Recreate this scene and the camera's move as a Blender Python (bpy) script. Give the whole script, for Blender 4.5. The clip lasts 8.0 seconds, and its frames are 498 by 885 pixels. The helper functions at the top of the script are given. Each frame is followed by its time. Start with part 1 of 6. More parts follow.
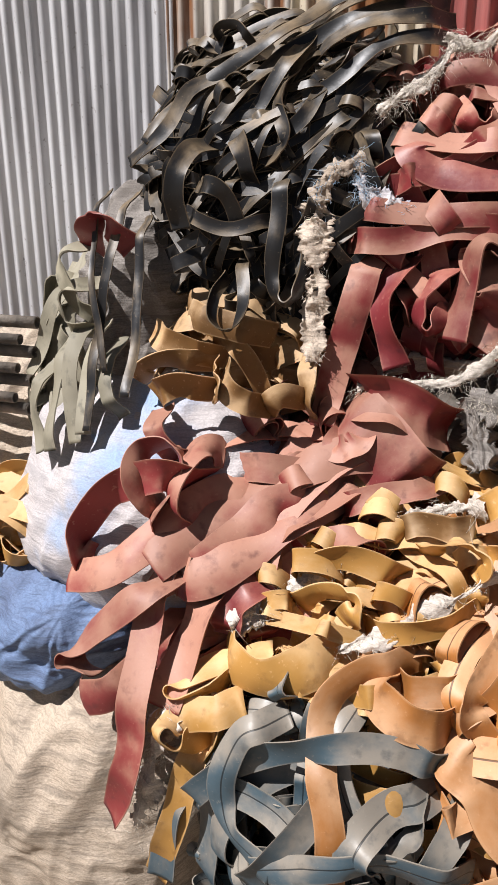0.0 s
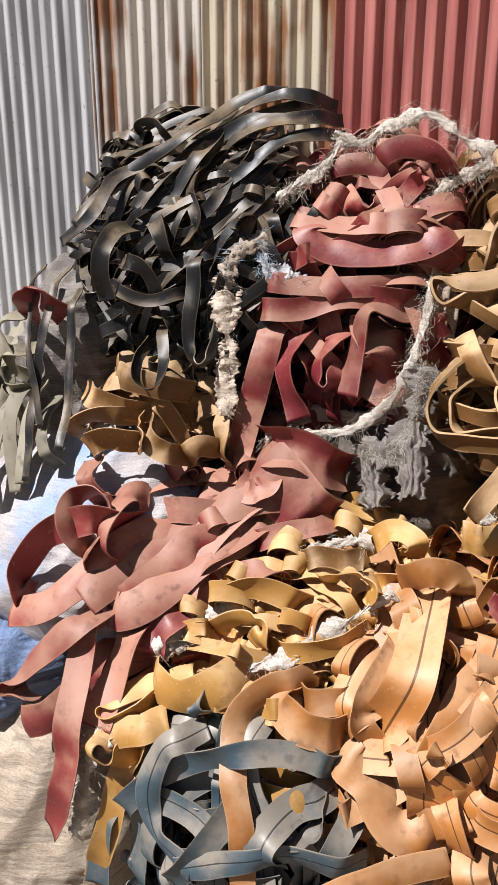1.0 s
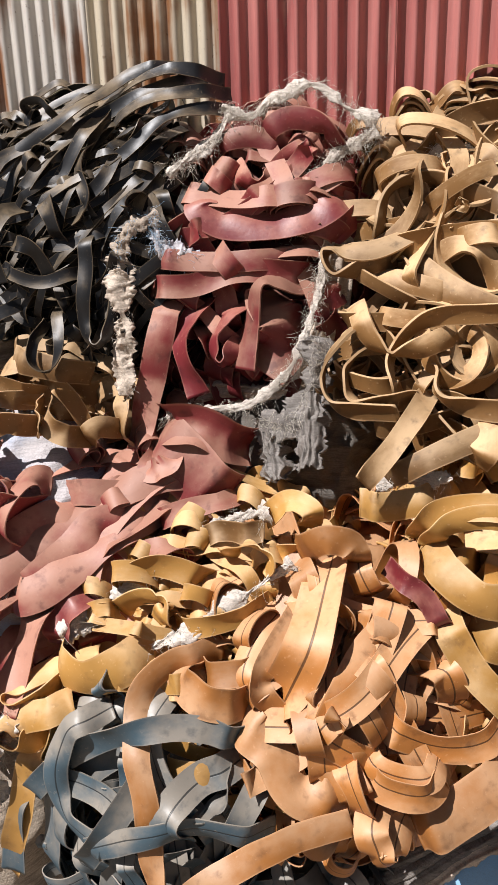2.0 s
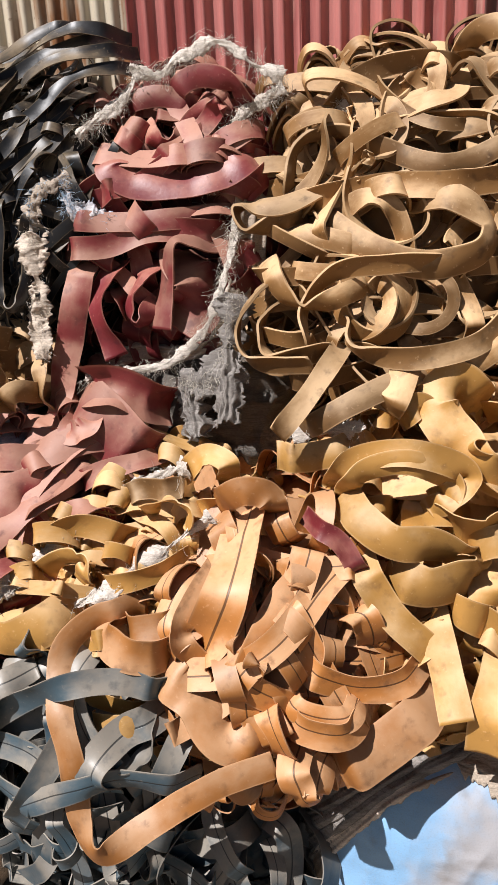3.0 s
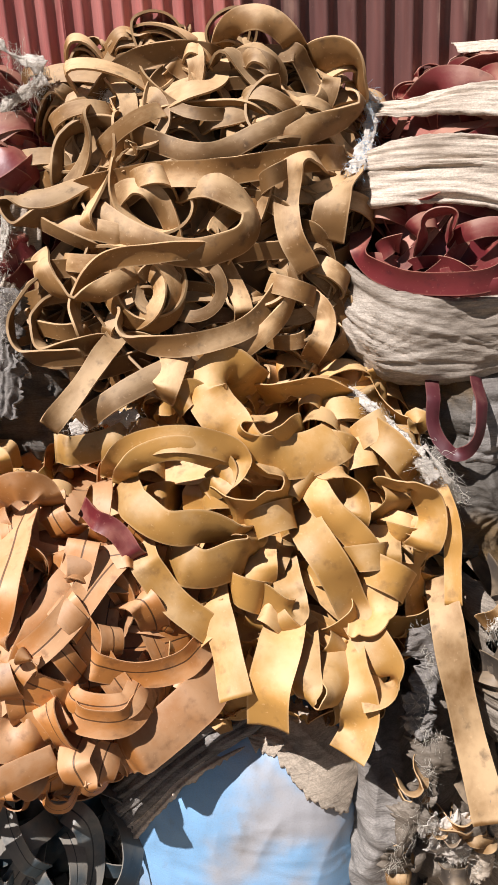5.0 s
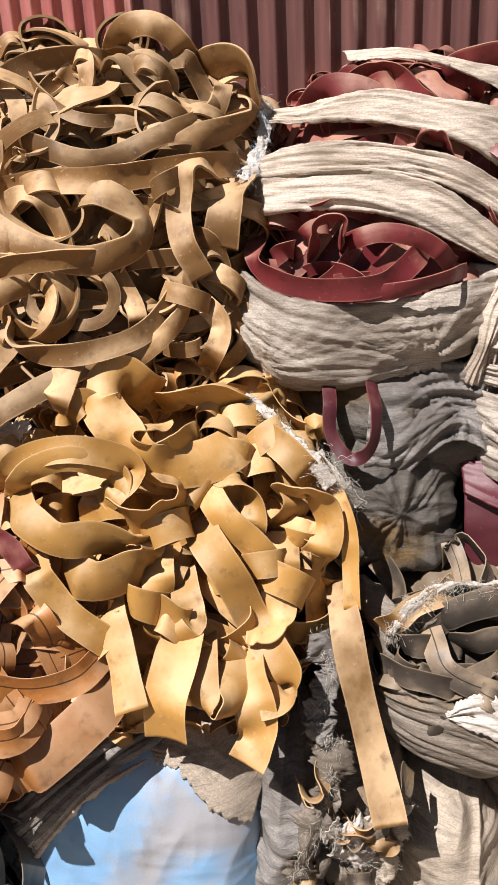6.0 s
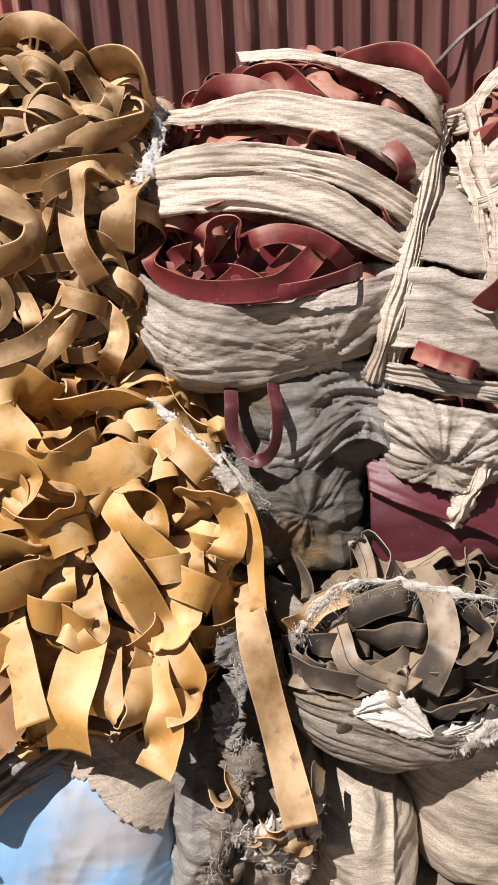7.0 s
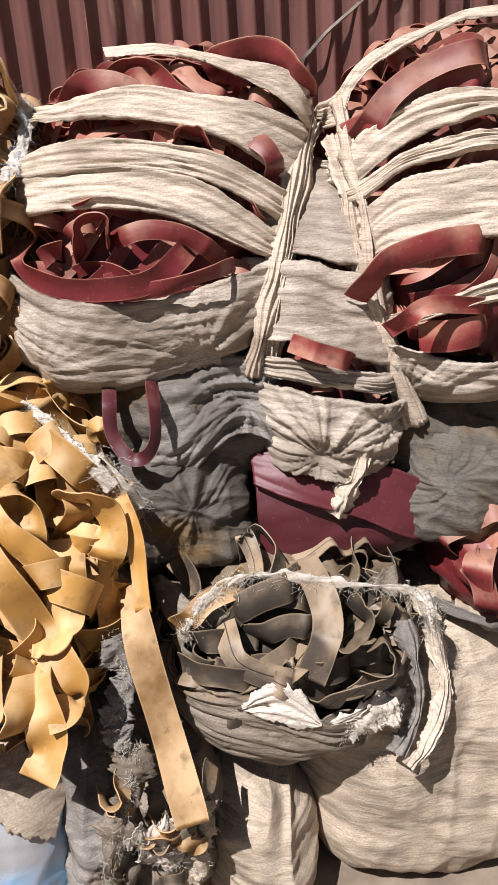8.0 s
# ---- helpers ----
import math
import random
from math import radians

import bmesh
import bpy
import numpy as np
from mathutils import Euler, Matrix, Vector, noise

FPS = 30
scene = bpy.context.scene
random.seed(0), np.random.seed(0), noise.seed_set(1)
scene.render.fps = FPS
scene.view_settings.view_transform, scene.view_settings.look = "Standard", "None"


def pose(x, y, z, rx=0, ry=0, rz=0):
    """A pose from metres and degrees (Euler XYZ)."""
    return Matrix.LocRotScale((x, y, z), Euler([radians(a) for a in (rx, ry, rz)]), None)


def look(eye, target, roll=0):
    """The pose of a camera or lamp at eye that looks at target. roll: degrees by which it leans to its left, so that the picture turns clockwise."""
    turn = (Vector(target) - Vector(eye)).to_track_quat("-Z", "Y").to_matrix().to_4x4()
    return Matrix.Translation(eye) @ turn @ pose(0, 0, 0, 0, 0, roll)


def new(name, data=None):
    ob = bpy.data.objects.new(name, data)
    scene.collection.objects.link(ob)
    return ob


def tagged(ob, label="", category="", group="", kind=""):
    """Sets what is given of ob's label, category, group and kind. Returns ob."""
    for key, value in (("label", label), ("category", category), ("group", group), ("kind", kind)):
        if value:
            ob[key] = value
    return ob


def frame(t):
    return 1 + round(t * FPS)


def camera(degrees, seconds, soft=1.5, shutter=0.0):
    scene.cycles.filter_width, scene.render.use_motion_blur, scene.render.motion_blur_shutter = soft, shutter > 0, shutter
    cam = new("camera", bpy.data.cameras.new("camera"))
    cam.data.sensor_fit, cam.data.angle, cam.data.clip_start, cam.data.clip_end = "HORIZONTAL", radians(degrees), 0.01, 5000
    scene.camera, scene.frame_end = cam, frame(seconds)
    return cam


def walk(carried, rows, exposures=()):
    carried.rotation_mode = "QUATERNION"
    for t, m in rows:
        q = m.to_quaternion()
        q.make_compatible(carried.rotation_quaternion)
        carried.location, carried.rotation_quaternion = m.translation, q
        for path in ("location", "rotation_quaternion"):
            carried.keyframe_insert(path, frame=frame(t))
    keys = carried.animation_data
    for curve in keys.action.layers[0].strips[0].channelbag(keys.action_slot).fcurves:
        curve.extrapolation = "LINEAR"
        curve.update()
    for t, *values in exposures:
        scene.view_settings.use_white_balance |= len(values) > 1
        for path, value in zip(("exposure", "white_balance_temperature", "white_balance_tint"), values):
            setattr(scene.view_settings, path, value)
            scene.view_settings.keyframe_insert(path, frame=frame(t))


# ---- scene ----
cam = camera(33.1, 8.0)
METRES, EYE, TILT, LEAN, TURN = 2.4, 2.9, 0.0, 0.0, 0.0
ROWS = [
    (0.0, 0.0, 0.0, 0.0, 0.04, -21.71, -0.09),
    (0.3, 0.0, 0.02, 0.02, -1.7, -22.4, -0.08),
    (0.4, 0.0, 0.049, 0.05, -1.75, -22.1, -0.08),
    (0.5, 0.0249, -0.1416, 0.0736, -1.38, -19.42, -0.08),
    (1.0, 0.0642, -0.1674, 0.082, -3.24, -19.21, 0.05),
    (1.5, 0.1257, -0.1698, 0.0791, -5.06, -19.61, 0.85),
    (3.0, 0.2432, -0.2217, 0.0117, -9.93, -21.17, 2.64),
    (3.5, 0.2995, -0.2382, -0.0001, -11.58, -21.64, 3.03),
    (4.0, 0.3384, -0.2499, -0.0053, -13.76, -21.89, 3.2),
    (4.5, 0.3839, -0.2692, -0.0013, -15.99, -22.01, 3.16),
    (6.0, 0.5226, -0.3066, -0.0059, -21.57, -21.79, 2.77),
    (6.5, 0.5634, -0.3202, -0.007, -23.43, -21.83, 2.9),
    (7.0, 0.6018, -0.3316, -0.0107, -25.43, -21.88, 3.06),
    (7.5, 0.6483, -0.3495, -0.0167, -27.72, -22.01, 3.3),
    (8.0, 0.6936, -0.374, -0.0209, -30.26, -22.3, 3.61),
]
walk(cam, [(t, pose(0, 0, EYE, TILT, LEAN, TURN) @ pose(METRES * x, METRES * y, METRES * z, 90 + pitch, roll, yaw)) for t, x, y, z, yaw, pitch, roll in ROWS])

# ---- light ----
world = bpy.data.worlds.new("sky")
scene.world = world
world.use_nodes = True
sky = world.node_tree.nodes.new("ShaderNodeTexSky")
sky.sky_type, sky.sun_disc = "NISHITA", False
SUN_FROM = Vector((-0.76, -0.30, 1.25))      # the way towards the sun
sky.sun_elevation = math.asin(SUN_FROM.normalized().z)
sky.sun_rotation = math.atan2(SUN_FROM.x, SUN_FROM.y)
world.node_tree.links.new(sky.outputs[0], world.node_tree.nodes["Background"].inputs[0])
world.node_tree.nodes["Background"].inputs[1].default_value = 0.023
sun = new("sun", bpy.data.lights.new("sun", "SUN"))
sun.data.energy, sun.data.angle, sun.data.color = 5.0, radians(0.55), (1.0, 0.972, 0.985)
sun.matrix_world = look(SUN_FROM * 20, (0, 0, 0))
scene.view_settings.exposure = 0.42

# ---- materials ----
def socket(nodes, kind, **values):
    n = nodes.new(kind)
    for k, v in values.items():
        n.inputs[k.replace("_", " ")].default_value = v
    return n


def mix(nt, fac, a, b, blend="MIX"):
    n = nt.nodes.new("ShaderNodeMix")
    n.data_type, n.blend_type = "RGBA", blend
    for slot, v in ((0, fac), (6, a), (7, b)):
        if isinstance(v, bpy.types.NodeSocket):
            nt.links.new(v, n.inputs[slot])
        else:
            n.inputs[slot].default_value = v if slot == 0 else (*v, 1.0)
    return n.outputs[2]


def ramp(nt, value, lo, hi):
    n = nt.nodes.new("ShaderNodeMapRange")
    n.interpolation_type = "SMOOTHSTEP"
    n.inputs[1].default_value, n.inputs[2].default_value = lo, hi
    nt.links.new(value, n.inputs[0])
    return n.outputs[0]


def grain(nt, scale, detail=4.0, stretch=None, seed_by_object=True):
    tc = nt.nodes.new("ShaderNodeTexCoord")
    n = nt.nodes.new("ShaderNodeTexNoise")
    n.noise_dimensions = "4D"
    n.inputs["Scale"].default_value, n.inputs["Detail"].default_value = scale, detail
    out = tc.outputs["Object"]
    if stretch:
        m = nt.nodes.new("ShaderNodeMapping")
        m.inputs["Scale"].default_value = stretch
        nt.links.new(out, m.inputs[0])
        out = m.outputs[0]
    nt.links.new(out, n.inputs["Vector"])
    if seed_by_object:
        info = nt.nodes.new("ShaderNodeObjectInfo")
        mul = nt.nodes.new("ShaderNodeMath")
        mul.operation = "MULTIPLY"
        mul.inputs[1].default_value = 37.0
        nt.links.new(info.outputs["Random"], mul.inputs[0])
        nt.links.new(mul.outputs[0], n.inputs["W"])
    return n.outputs[0]


def attribute(nt, name):
    n = nt.nodes.new("ShaderNodeAttribute")
    n.attribute_name = name
    return n.outputs["Fac"]


def math_node(nt, op, a, b):
    n = nt.nodes.new("ShaderNodeMath")
    n.operation = op
    for i, v in enumerate((a, b)):
        if isinstance(v, bpy.types.NodeSocket):
            nt.links.new(v, n.inputs[i])
        else:
            n.inputs[i].default_value = v
    return n.outputs[0]


def start(name, roughness):
    m = bpy.data.materials.new(name)
    m.use_nodes = True
    nt = m.node_tree
    b = nt.nodes["Principled BSDF"]
    b.inputs["Roughness"].default_value = roughness
    return m, nt, b


def relief(nt, b, height, strength, distance):
    n = nt.nodes.new("ShaderNodeBump")
    n.inputs["Strength"].default_value, n.inputs["Distance"].default_value = strength, distance
    nt.links.new(height, n.inputs["Height"])
    nt.links.new(n.outputs[0], b.inputs["Normal"])


def rubber(name, clean, dusty, deep, dust_and_sun=0.5, roughness=0.5, seam=0.0, vary=0.25):
    """Rubber strip: clean colour, a pale dusty tone on faces that look up that also paints in sunlit tops, darker rub
    marks, and a groove down the middle.
    """
    m, nt, b = start(name, roughness)
    big, fine = grain(nt, 5.0, 3.0), grain(nt, 60.0, 5.0)
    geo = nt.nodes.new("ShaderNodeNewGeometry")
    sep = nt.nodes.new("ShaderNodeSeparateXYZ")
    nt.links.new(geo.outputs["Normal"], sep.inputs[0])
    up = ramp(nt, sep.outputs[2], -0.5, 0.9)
    vec = nt.nodes.new("ShaderNodeCombineXYZ")
    nt.links.new(math_node(nt, "MULTIPLY", attribute(nt, "along"), 5.0), vec.inputs[0])
    nt.links.new(math_node(nt, "MULTIPLY", attribute(nt, "across"), 0.45), vec.inputs[1])
    scuff = nt.nodes.new("ShaderNodeTexNoise")
    scuff.inputs["Scale"].default_value, scuff.inputs["Detail"].default_value, scuff.inputs["Roughness"].default_value = 1.6, 7.0, 0.62
    nt.links.new(vec.outputs[0], scuff.inputs["Vector"])
    big = math_node(nt, "ADD", math_node(nt, "MULTIPLY", big, 0.55), math_node(nt, "MULTIPLY", scuff.outputs[0], 0.45))
    # Upward faces turn paler: settled dusting plus sunlit tops put into the colour.
    patch = ramp(nt, math_node(nt, "ADD", math_node(nt, "MULTIPLY", big, 1.2), math_node(nt, "MULTIPLY", up, 0.5)), 0.95 - dust_and_sun, 1.35 - dust_and_sun)
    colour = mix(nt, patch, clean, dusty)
    rub = ramp(nt, math_node(nt, "ADD", math_node(nt, "MULTIPLY", grain(nt, 22.0, 8.0), 0.5), math_node(nt, "MULTIPLY", scuff.outputs[0], 0.5)), 0.52, 0.68)
    colour = mix(nt, math_node(nt, "MULTIPLY", rub, 0.6), colour, deep)
    speck = ramp(nt, fine, 0.62, 0.72)
    colour = mix(nt, math_node(nt, "MULTIPLY", speck, 0.3), colour, tuple(min(1, c * 1.25 + 0.03) for c in dusty))
    info = nt.nodes.new("ShaderNodeObjectInfo")
    hsv = nt.nodes.new("ShaderNodeHueSaturation")
    value = nt.nodes.new("ShaderNodeMapRange")
    value.inputs[3].default_value, value.inputs[4].default_value = 1 - vary, 1 + vary
    nt.links.new(info.outputs["Random"], value.inputs[0])
    nt.links.new(value.outputs[0], hsv.inputs["Value"])
    nt.links.new(colour, hsv.inputs["Color"])
    colour = hsv.outputs[0]
    edge = ramp(nt, math_node(nt, "ABSOLUTE", attribute(nt, "across"), 0.0), 0.86, 1.0)
    colour = mix(nt, math_node(nt, "MULTIPLY", edge, 0.55), colour, dusty)
    height = math_node(nt, "ADD", math_node(nt, "MULTIPLY", fine, 0.35), math_node(nt, "MULTIPLY", grain(nt, 9.0, 2.0), 1.0))
    if seam:
        line = ramp(nt, math_node(nt, "ABSOLUTE", math_node(nt, "SUBTRACT", attribute(nt, "across"), 0.12), 0.0), 0.035, 0.07)
        on = ramp(nt, info.outputs["Random"], 1 - seam, 1.001 - seam)
        keep = math_node(nt, "MULTIPLY", math_node(nt, "SUBTRACT", 1.0, line), on)
        colour = mix(nt, math_node(nt, "MULTIPLY", keep, 0.8), colour, tuple(c * 0.25 for c in deep))
        height = math_node(nt, "SUBTRACT", height, math_node(nt, "MULTIPLY", keep, 0.8))
    nt.links.new(colour, b.inputs["Base Color"])
    nt.links.new(ramp(nt, big, 0.2, 0.9), b.inputs["Roughness"])
    rr = nt.nodes.new("ShaderNodeMapRange")
    rr.inputs[3].default_value, rr.inputs[4].default_value = roughness - 0.08, roughness + 0.2
    nt.links.new(big, rr.inputs[0])
    nt.links.new(rr.outputs[0], b.inputs["Roughness"])
    relief(nt, b, height, 0.35, 0.006)
    return m


def woven(name, cloth, dirt, amount=0.4, tint=None, tint_lo=0.55, tint_hi=0.68, thread=700.0):
    """Woven plastic sacking with stains, creases and a fine tape weave."""
    m, nt, b = start(name, 0.62)
    stain = ramp(nt, grain(nt, 3.2, 7.0), 0.62 - amount * 0.4, 0.95 - amount * 0.4)
    streak = ramp(nt, grain(nt, 7.0, 7.0, (0.8, 0.8, 4.5)), 0.50, 0.66)
    fibre = ramp(nt, grain(nt, 16.0, 6.0, (0.7, 0.7, 14.0)), 0.48, 0.70)
    colour = mix(nt, stain, cloth, dirt)
    colour = mix(nt, math_node(nt, "MULTIPLY", streak, 0.55), colour, tuple(c * 0.75 for c in dirt))
    colour = mix(nt, math_node(nt, "MULTIPLY", fibre, 0.5), colour, tuple(c * 0.55 for c in dirt))
    if tint:
        colour = mix(nt, ramp(nt, grain(nt, 2.1, 5.0), tint_lo, tint_hi), colour, tint)
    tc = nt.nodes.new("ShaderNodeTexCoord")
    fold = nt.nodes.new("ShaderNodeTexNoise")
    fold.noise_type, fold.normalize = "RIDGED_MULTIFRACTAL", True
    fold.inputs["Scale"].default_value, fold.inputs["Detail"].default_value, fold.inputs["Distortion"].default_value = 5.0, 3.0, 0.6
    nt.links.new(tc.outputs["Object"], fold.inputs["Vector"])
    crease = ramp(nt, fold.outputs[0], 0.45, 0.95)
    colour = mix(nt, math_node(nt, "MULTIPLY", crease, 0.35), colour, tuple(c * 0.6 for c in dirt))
    waves = []
    for axis in ("X", "Z"):
        w = nt.nodes.new("ShaderNodeTexWave")
        w.bands_direction = axis
        w.inputs["Scale"].default_value = thread / 6.28
        w.inputs["Distortion"].default_value = 1.2
        w.inputs["Detail Scale"].default_value = 0.4
        nt.links.new(tc.outputs["Object"], w.inputs["Vector"])
        waves.append(w.outputs["Fac"])
    weave = math_node(nt, "MULTIPLY", waves[0], waves[1])
    fleck = ramp(nt, grain(nt, 95.0, 5.0, (1.0, 1.0, 2.2)), 0.44, 0.56)
    colour = mix(nt, math_node(nt, "MULTIPLY", math_node(nt, "SUBTRACT", 1.0, fleck), 0.25), colour, tuple(c * 0.55 for c in dirt))
    nt.links.new(colour, b.inputs["Base Color"])
    height = math_node(nt, "ADD", math_node(nt, "MULTIPLY", weave, 0.25), math_node(nt, "ADD", grain(nt, 110.0, 4.0), math_node(nt, "MULTIPLY", grain(nt, 30.0, 6.0, (0.5, 0.5, 3.0)), 1.2)))
    height = math_node(nt, "SUBTRACT", height, math_node(nt, "MULTIPLY", crease, 1.6))
    relief(nt, b, height, 0.6, 0.006)
    return m


def painted_cloth(name, paint, faded, dirt):
    """Cloth under a coat of pale paint that has faded and rubbed off in patches."""
    m, nt, b = start(name, 0.5)
    colour = mix(nt, ramp(nt, grain(nt, 2.6, 7.0), 0.45, 0.66), paint, faded)
    colour = mix(nt, math_node(nt, "MULTIPLY", ramp(nt, grain(nt, 9.0, 8.0, (1.0, 1.0, 0.6)), 0.56, 0.75), 0.6), colour, dirt)
    colour = mix(nt, math_node(nt, "MULTIPLY", ramp(nt, grain(nt, 160.0, 3.0), 0.5, 0.7), 0.18), colour, dirt)
    nt.links.new(colour, b.inputs["Base Color"])
    relief(nt, b, math_node(nt, "ADD", grain(nt, 140.0, 3.0), grain(nt, 18.0, 6.0)), 0.3, 0.004)
    return m


def sheet_metal(name, paint, worn, rust, rust_lo, metal, roughness):
    """Corrugated sheet: weathered paint or zinc with rust that runs down the sheet."""
    m, nt, b = start(name, roughness)
    runs = grain(nt, 6.0, 6.0, (2.4, 1.0, 0.16))
    blotch = grain(nt, 3.0, 6.0)
    colour = mix(nt, ramp(nt, runs, 0.35, 0.7), paint, worn)
    both = math_node(nt, "ADD", math_node(nt, "MULTIPLY", runs, 0.6), math_node(nt, "MULTIPLY", blotch, 0.4))
    colour = mix(nt, ramp(nt, both, rust_lo, rust_lo + 0.13), colour, rust)
    speck = ramp(nt, grain(nt, 45.0, 3.0), 0.66, 0.72)
    colour = mix(nt, math_node(nt, "MULTIPLY", speck, 0.5), colour, tuple(0.6 * c for c in rust))
    nt.links.new(colour, b.inputs["Base Color"])
    b.inputs["Metallic"].default_value = metal
    relief(nt, b, grain(nt, 30.0, 5.0), 0.25, 0.004)
    return m


def plain(name, a, c, roughness=0.85, scale=6.0):
    m, nt, b = start(name, roughness)
    nt.links.new(mix(nt, ramp(nt, grain(nt, scale, 6.0), 0.35, 0.68), a, c), b.inputs["Base Color"])
    relief(nt, b, grain(nt, scale * 7, 5.0), 0.5, 0.01)
    return m


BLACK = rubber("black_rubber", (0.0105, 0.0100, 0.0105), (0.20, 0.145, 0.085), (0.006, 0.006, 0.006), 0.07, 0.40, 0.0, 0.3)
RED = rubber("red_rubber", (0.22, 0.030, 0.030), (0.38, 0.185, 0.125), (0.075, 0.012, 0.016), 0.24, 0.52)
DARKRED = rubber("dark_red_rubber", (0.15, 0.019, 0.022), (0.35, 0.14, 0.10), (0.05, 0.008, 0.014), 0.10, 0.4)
# Crimson darkened so that the shade under the bales is in its colour.
SHADEDRED = rubber("shaded_crimson_rubber", (0.11, 0.020, 0.026), (0.22, 0.085, 0.07), (0.055, 0.010, 0.014), -0.05, 0.45)
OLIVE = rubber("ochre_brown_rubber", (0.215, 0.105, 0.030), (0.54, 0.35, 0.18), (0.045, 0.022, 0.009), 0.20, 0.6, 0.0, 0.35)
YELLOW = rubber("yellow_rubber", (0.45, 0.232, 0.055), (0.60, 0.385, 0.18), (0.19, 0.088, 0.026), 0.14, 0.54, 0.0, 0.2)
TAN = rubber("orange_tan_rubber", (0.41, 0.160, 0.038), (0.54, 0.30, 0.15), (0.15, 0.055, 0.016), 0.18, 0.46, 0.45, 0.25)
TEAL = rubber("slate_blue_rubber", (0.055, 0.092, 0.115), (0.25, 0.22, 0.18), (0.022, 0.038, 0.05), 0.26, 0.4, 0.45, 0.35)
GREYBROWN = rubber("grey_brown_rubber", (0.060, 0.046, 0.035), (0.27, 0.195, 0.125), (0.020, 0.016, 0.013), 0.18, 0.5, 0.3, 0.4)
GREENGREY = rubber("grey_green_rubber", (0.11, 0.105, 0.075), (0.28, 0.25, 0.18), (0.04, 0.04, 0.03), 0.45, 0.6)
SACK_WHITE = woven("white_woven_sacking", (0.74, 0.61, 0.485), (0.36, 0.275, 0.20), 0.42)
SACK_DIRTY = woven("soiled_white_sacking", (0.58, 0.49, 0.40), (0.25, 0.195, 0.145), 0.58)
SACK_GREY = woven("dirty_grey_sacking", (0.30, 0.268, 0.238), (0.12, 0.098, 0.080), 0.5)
# Darker copy of the dirty grey, with the shade between heaps in its colour.
SACK_DARK = woven("shaded_dirty_sacking", (0.15, 0.128, 0.105), (0.060, 0.047, 0.034), 0.5, (0.17, 0.10, 0.035), 0.52, 0.66)
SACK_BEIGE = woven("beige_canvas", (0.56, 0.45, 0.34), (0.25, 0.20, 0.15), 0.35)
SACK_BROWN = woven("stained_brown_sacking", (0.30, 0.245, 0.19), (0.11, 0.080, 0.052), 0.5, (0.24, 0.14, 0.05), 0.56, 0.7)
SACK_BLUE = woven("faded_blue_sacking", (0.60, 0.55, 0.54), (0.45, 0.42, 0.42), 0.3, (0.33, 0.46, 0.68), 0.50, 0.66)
SACK_DEEPBLUE = woven("blue_plastic_sacking", (0.17, 0.25, 0.42), (0.10, 0.13, 0.22), 0.4)
SHEET_BLUE = painted_cloth("pale_blue_painted_sheet", (0.25, 0.46, 0.70), (0.42, 0.41, 0.42), (0.26, 0.23, 0.20))
THREAD = plain("pale_threads", (0.72, 0.66, 0.56), (0.50, 0.44, 0.36), 0.8, 40.0)
THREAD_BLUE = plain("blue_threads", (0.30, 0.48, 0.66), (0.5, 0.55, 0.6), 0.8, 40.0)
TUFT = woven("white_torn_cloth", (0.74, 0.66, 0.57), (0.45, 0.37, 0.30), 0.3)
ZINC = sheet_metal("weathered_zinc", (0.68, 0.68, 0.69), (0.38, 0.37, 0.38), (0.19, 0.13, 0.09), 0.63, 0.15, 0.36)
RUSTY = sheet_metal("rusted_zinc", (0.66, 0.57, 0.43), (0.34, 0.27, 0.21), (0.27, 0.12, 0.05), 0.46, 0.1, 0.4)
RUSTY_GREY = sheet_metal("rust_streaked_grey_zinc", (0.70, 0.65, 0.58), (0.36, 0.31, 0.27), (0.27, 0.12, 0.055), 0.47, 0.1, 0.4)
REDPAINT = sheet_metal("faded_red_painted_sheet", (0.52, 0.20, 0.175), (0.34, 0.10, 0.09), (0.55, 0.31, 0.25), 0.58, 0.0, 0.36)
# Shade on this end of the fence and lit ridges are put into colour.
SHADEDBROWN = sheet_metal("shaded_red_brown_painted_sheet", (0.20, 0.088, 0.076), (0.11, 0.050, 0.044), (0.36, 0.22, 0.17), 0.56, 0.0, 0.34)
DIRT = plain("dry_dirt", (0.28, 0.22, 0.16), (0.16, 0.12, 0.09), 0.95, 4.0)
PIPE = plain("dusty_dark_pipe", (0.10, 0.085, 0.07), (0.24, 0.20, 0.16), 0.6, 12.0)

# ---- shapes ----
YARD = pose(0, 4.2, 0, 0, 0, -20.3)       # x along the wall, -y out from it, z up
GROUND = -0.6


def link(name, verts, faces, material, parent=None, label="", smooth=True, across=None, sharp=None, along=None):
    me = bpy.data.meshes.new(name)
    me.from_pydata([tuple(v) for v in verts], [], faces)
    if across is not None:
        me.attributes.new("across", "FLOAT", "POINT").data.foreach_set("value", across)
    if along is not None:
        me.attributes.new("along", "FLOAT", "POINT").data.foreach_set("value", along)
    if smooth:
        me.polygons.foreach_set("use_smooth", [True] * len(me.polygons))
    if sharp is not None:
        flags = [False] * len(me.edges)
        for e in me.edges:
            a, b = e.vertices
            flags[e.index] = sharp(a, b)
        me.attributes.new("sharp_edge", "BOOLEAN", "EDGE").data.foreach_set("value", flags)
    me.materials.append(material)
    me.update()
    ob = new(name, me)
    if parent:
        ob.parent = parent
    if label:
        tagged(ob, label)
    return ob


def thing(name, label, category, group="", kind="", at=YARD):
    ob = new(name)
    ob.empty_display_size = 0.1
    ob.matrix_world = at
    return tagged(ob, label, category, group, kind)


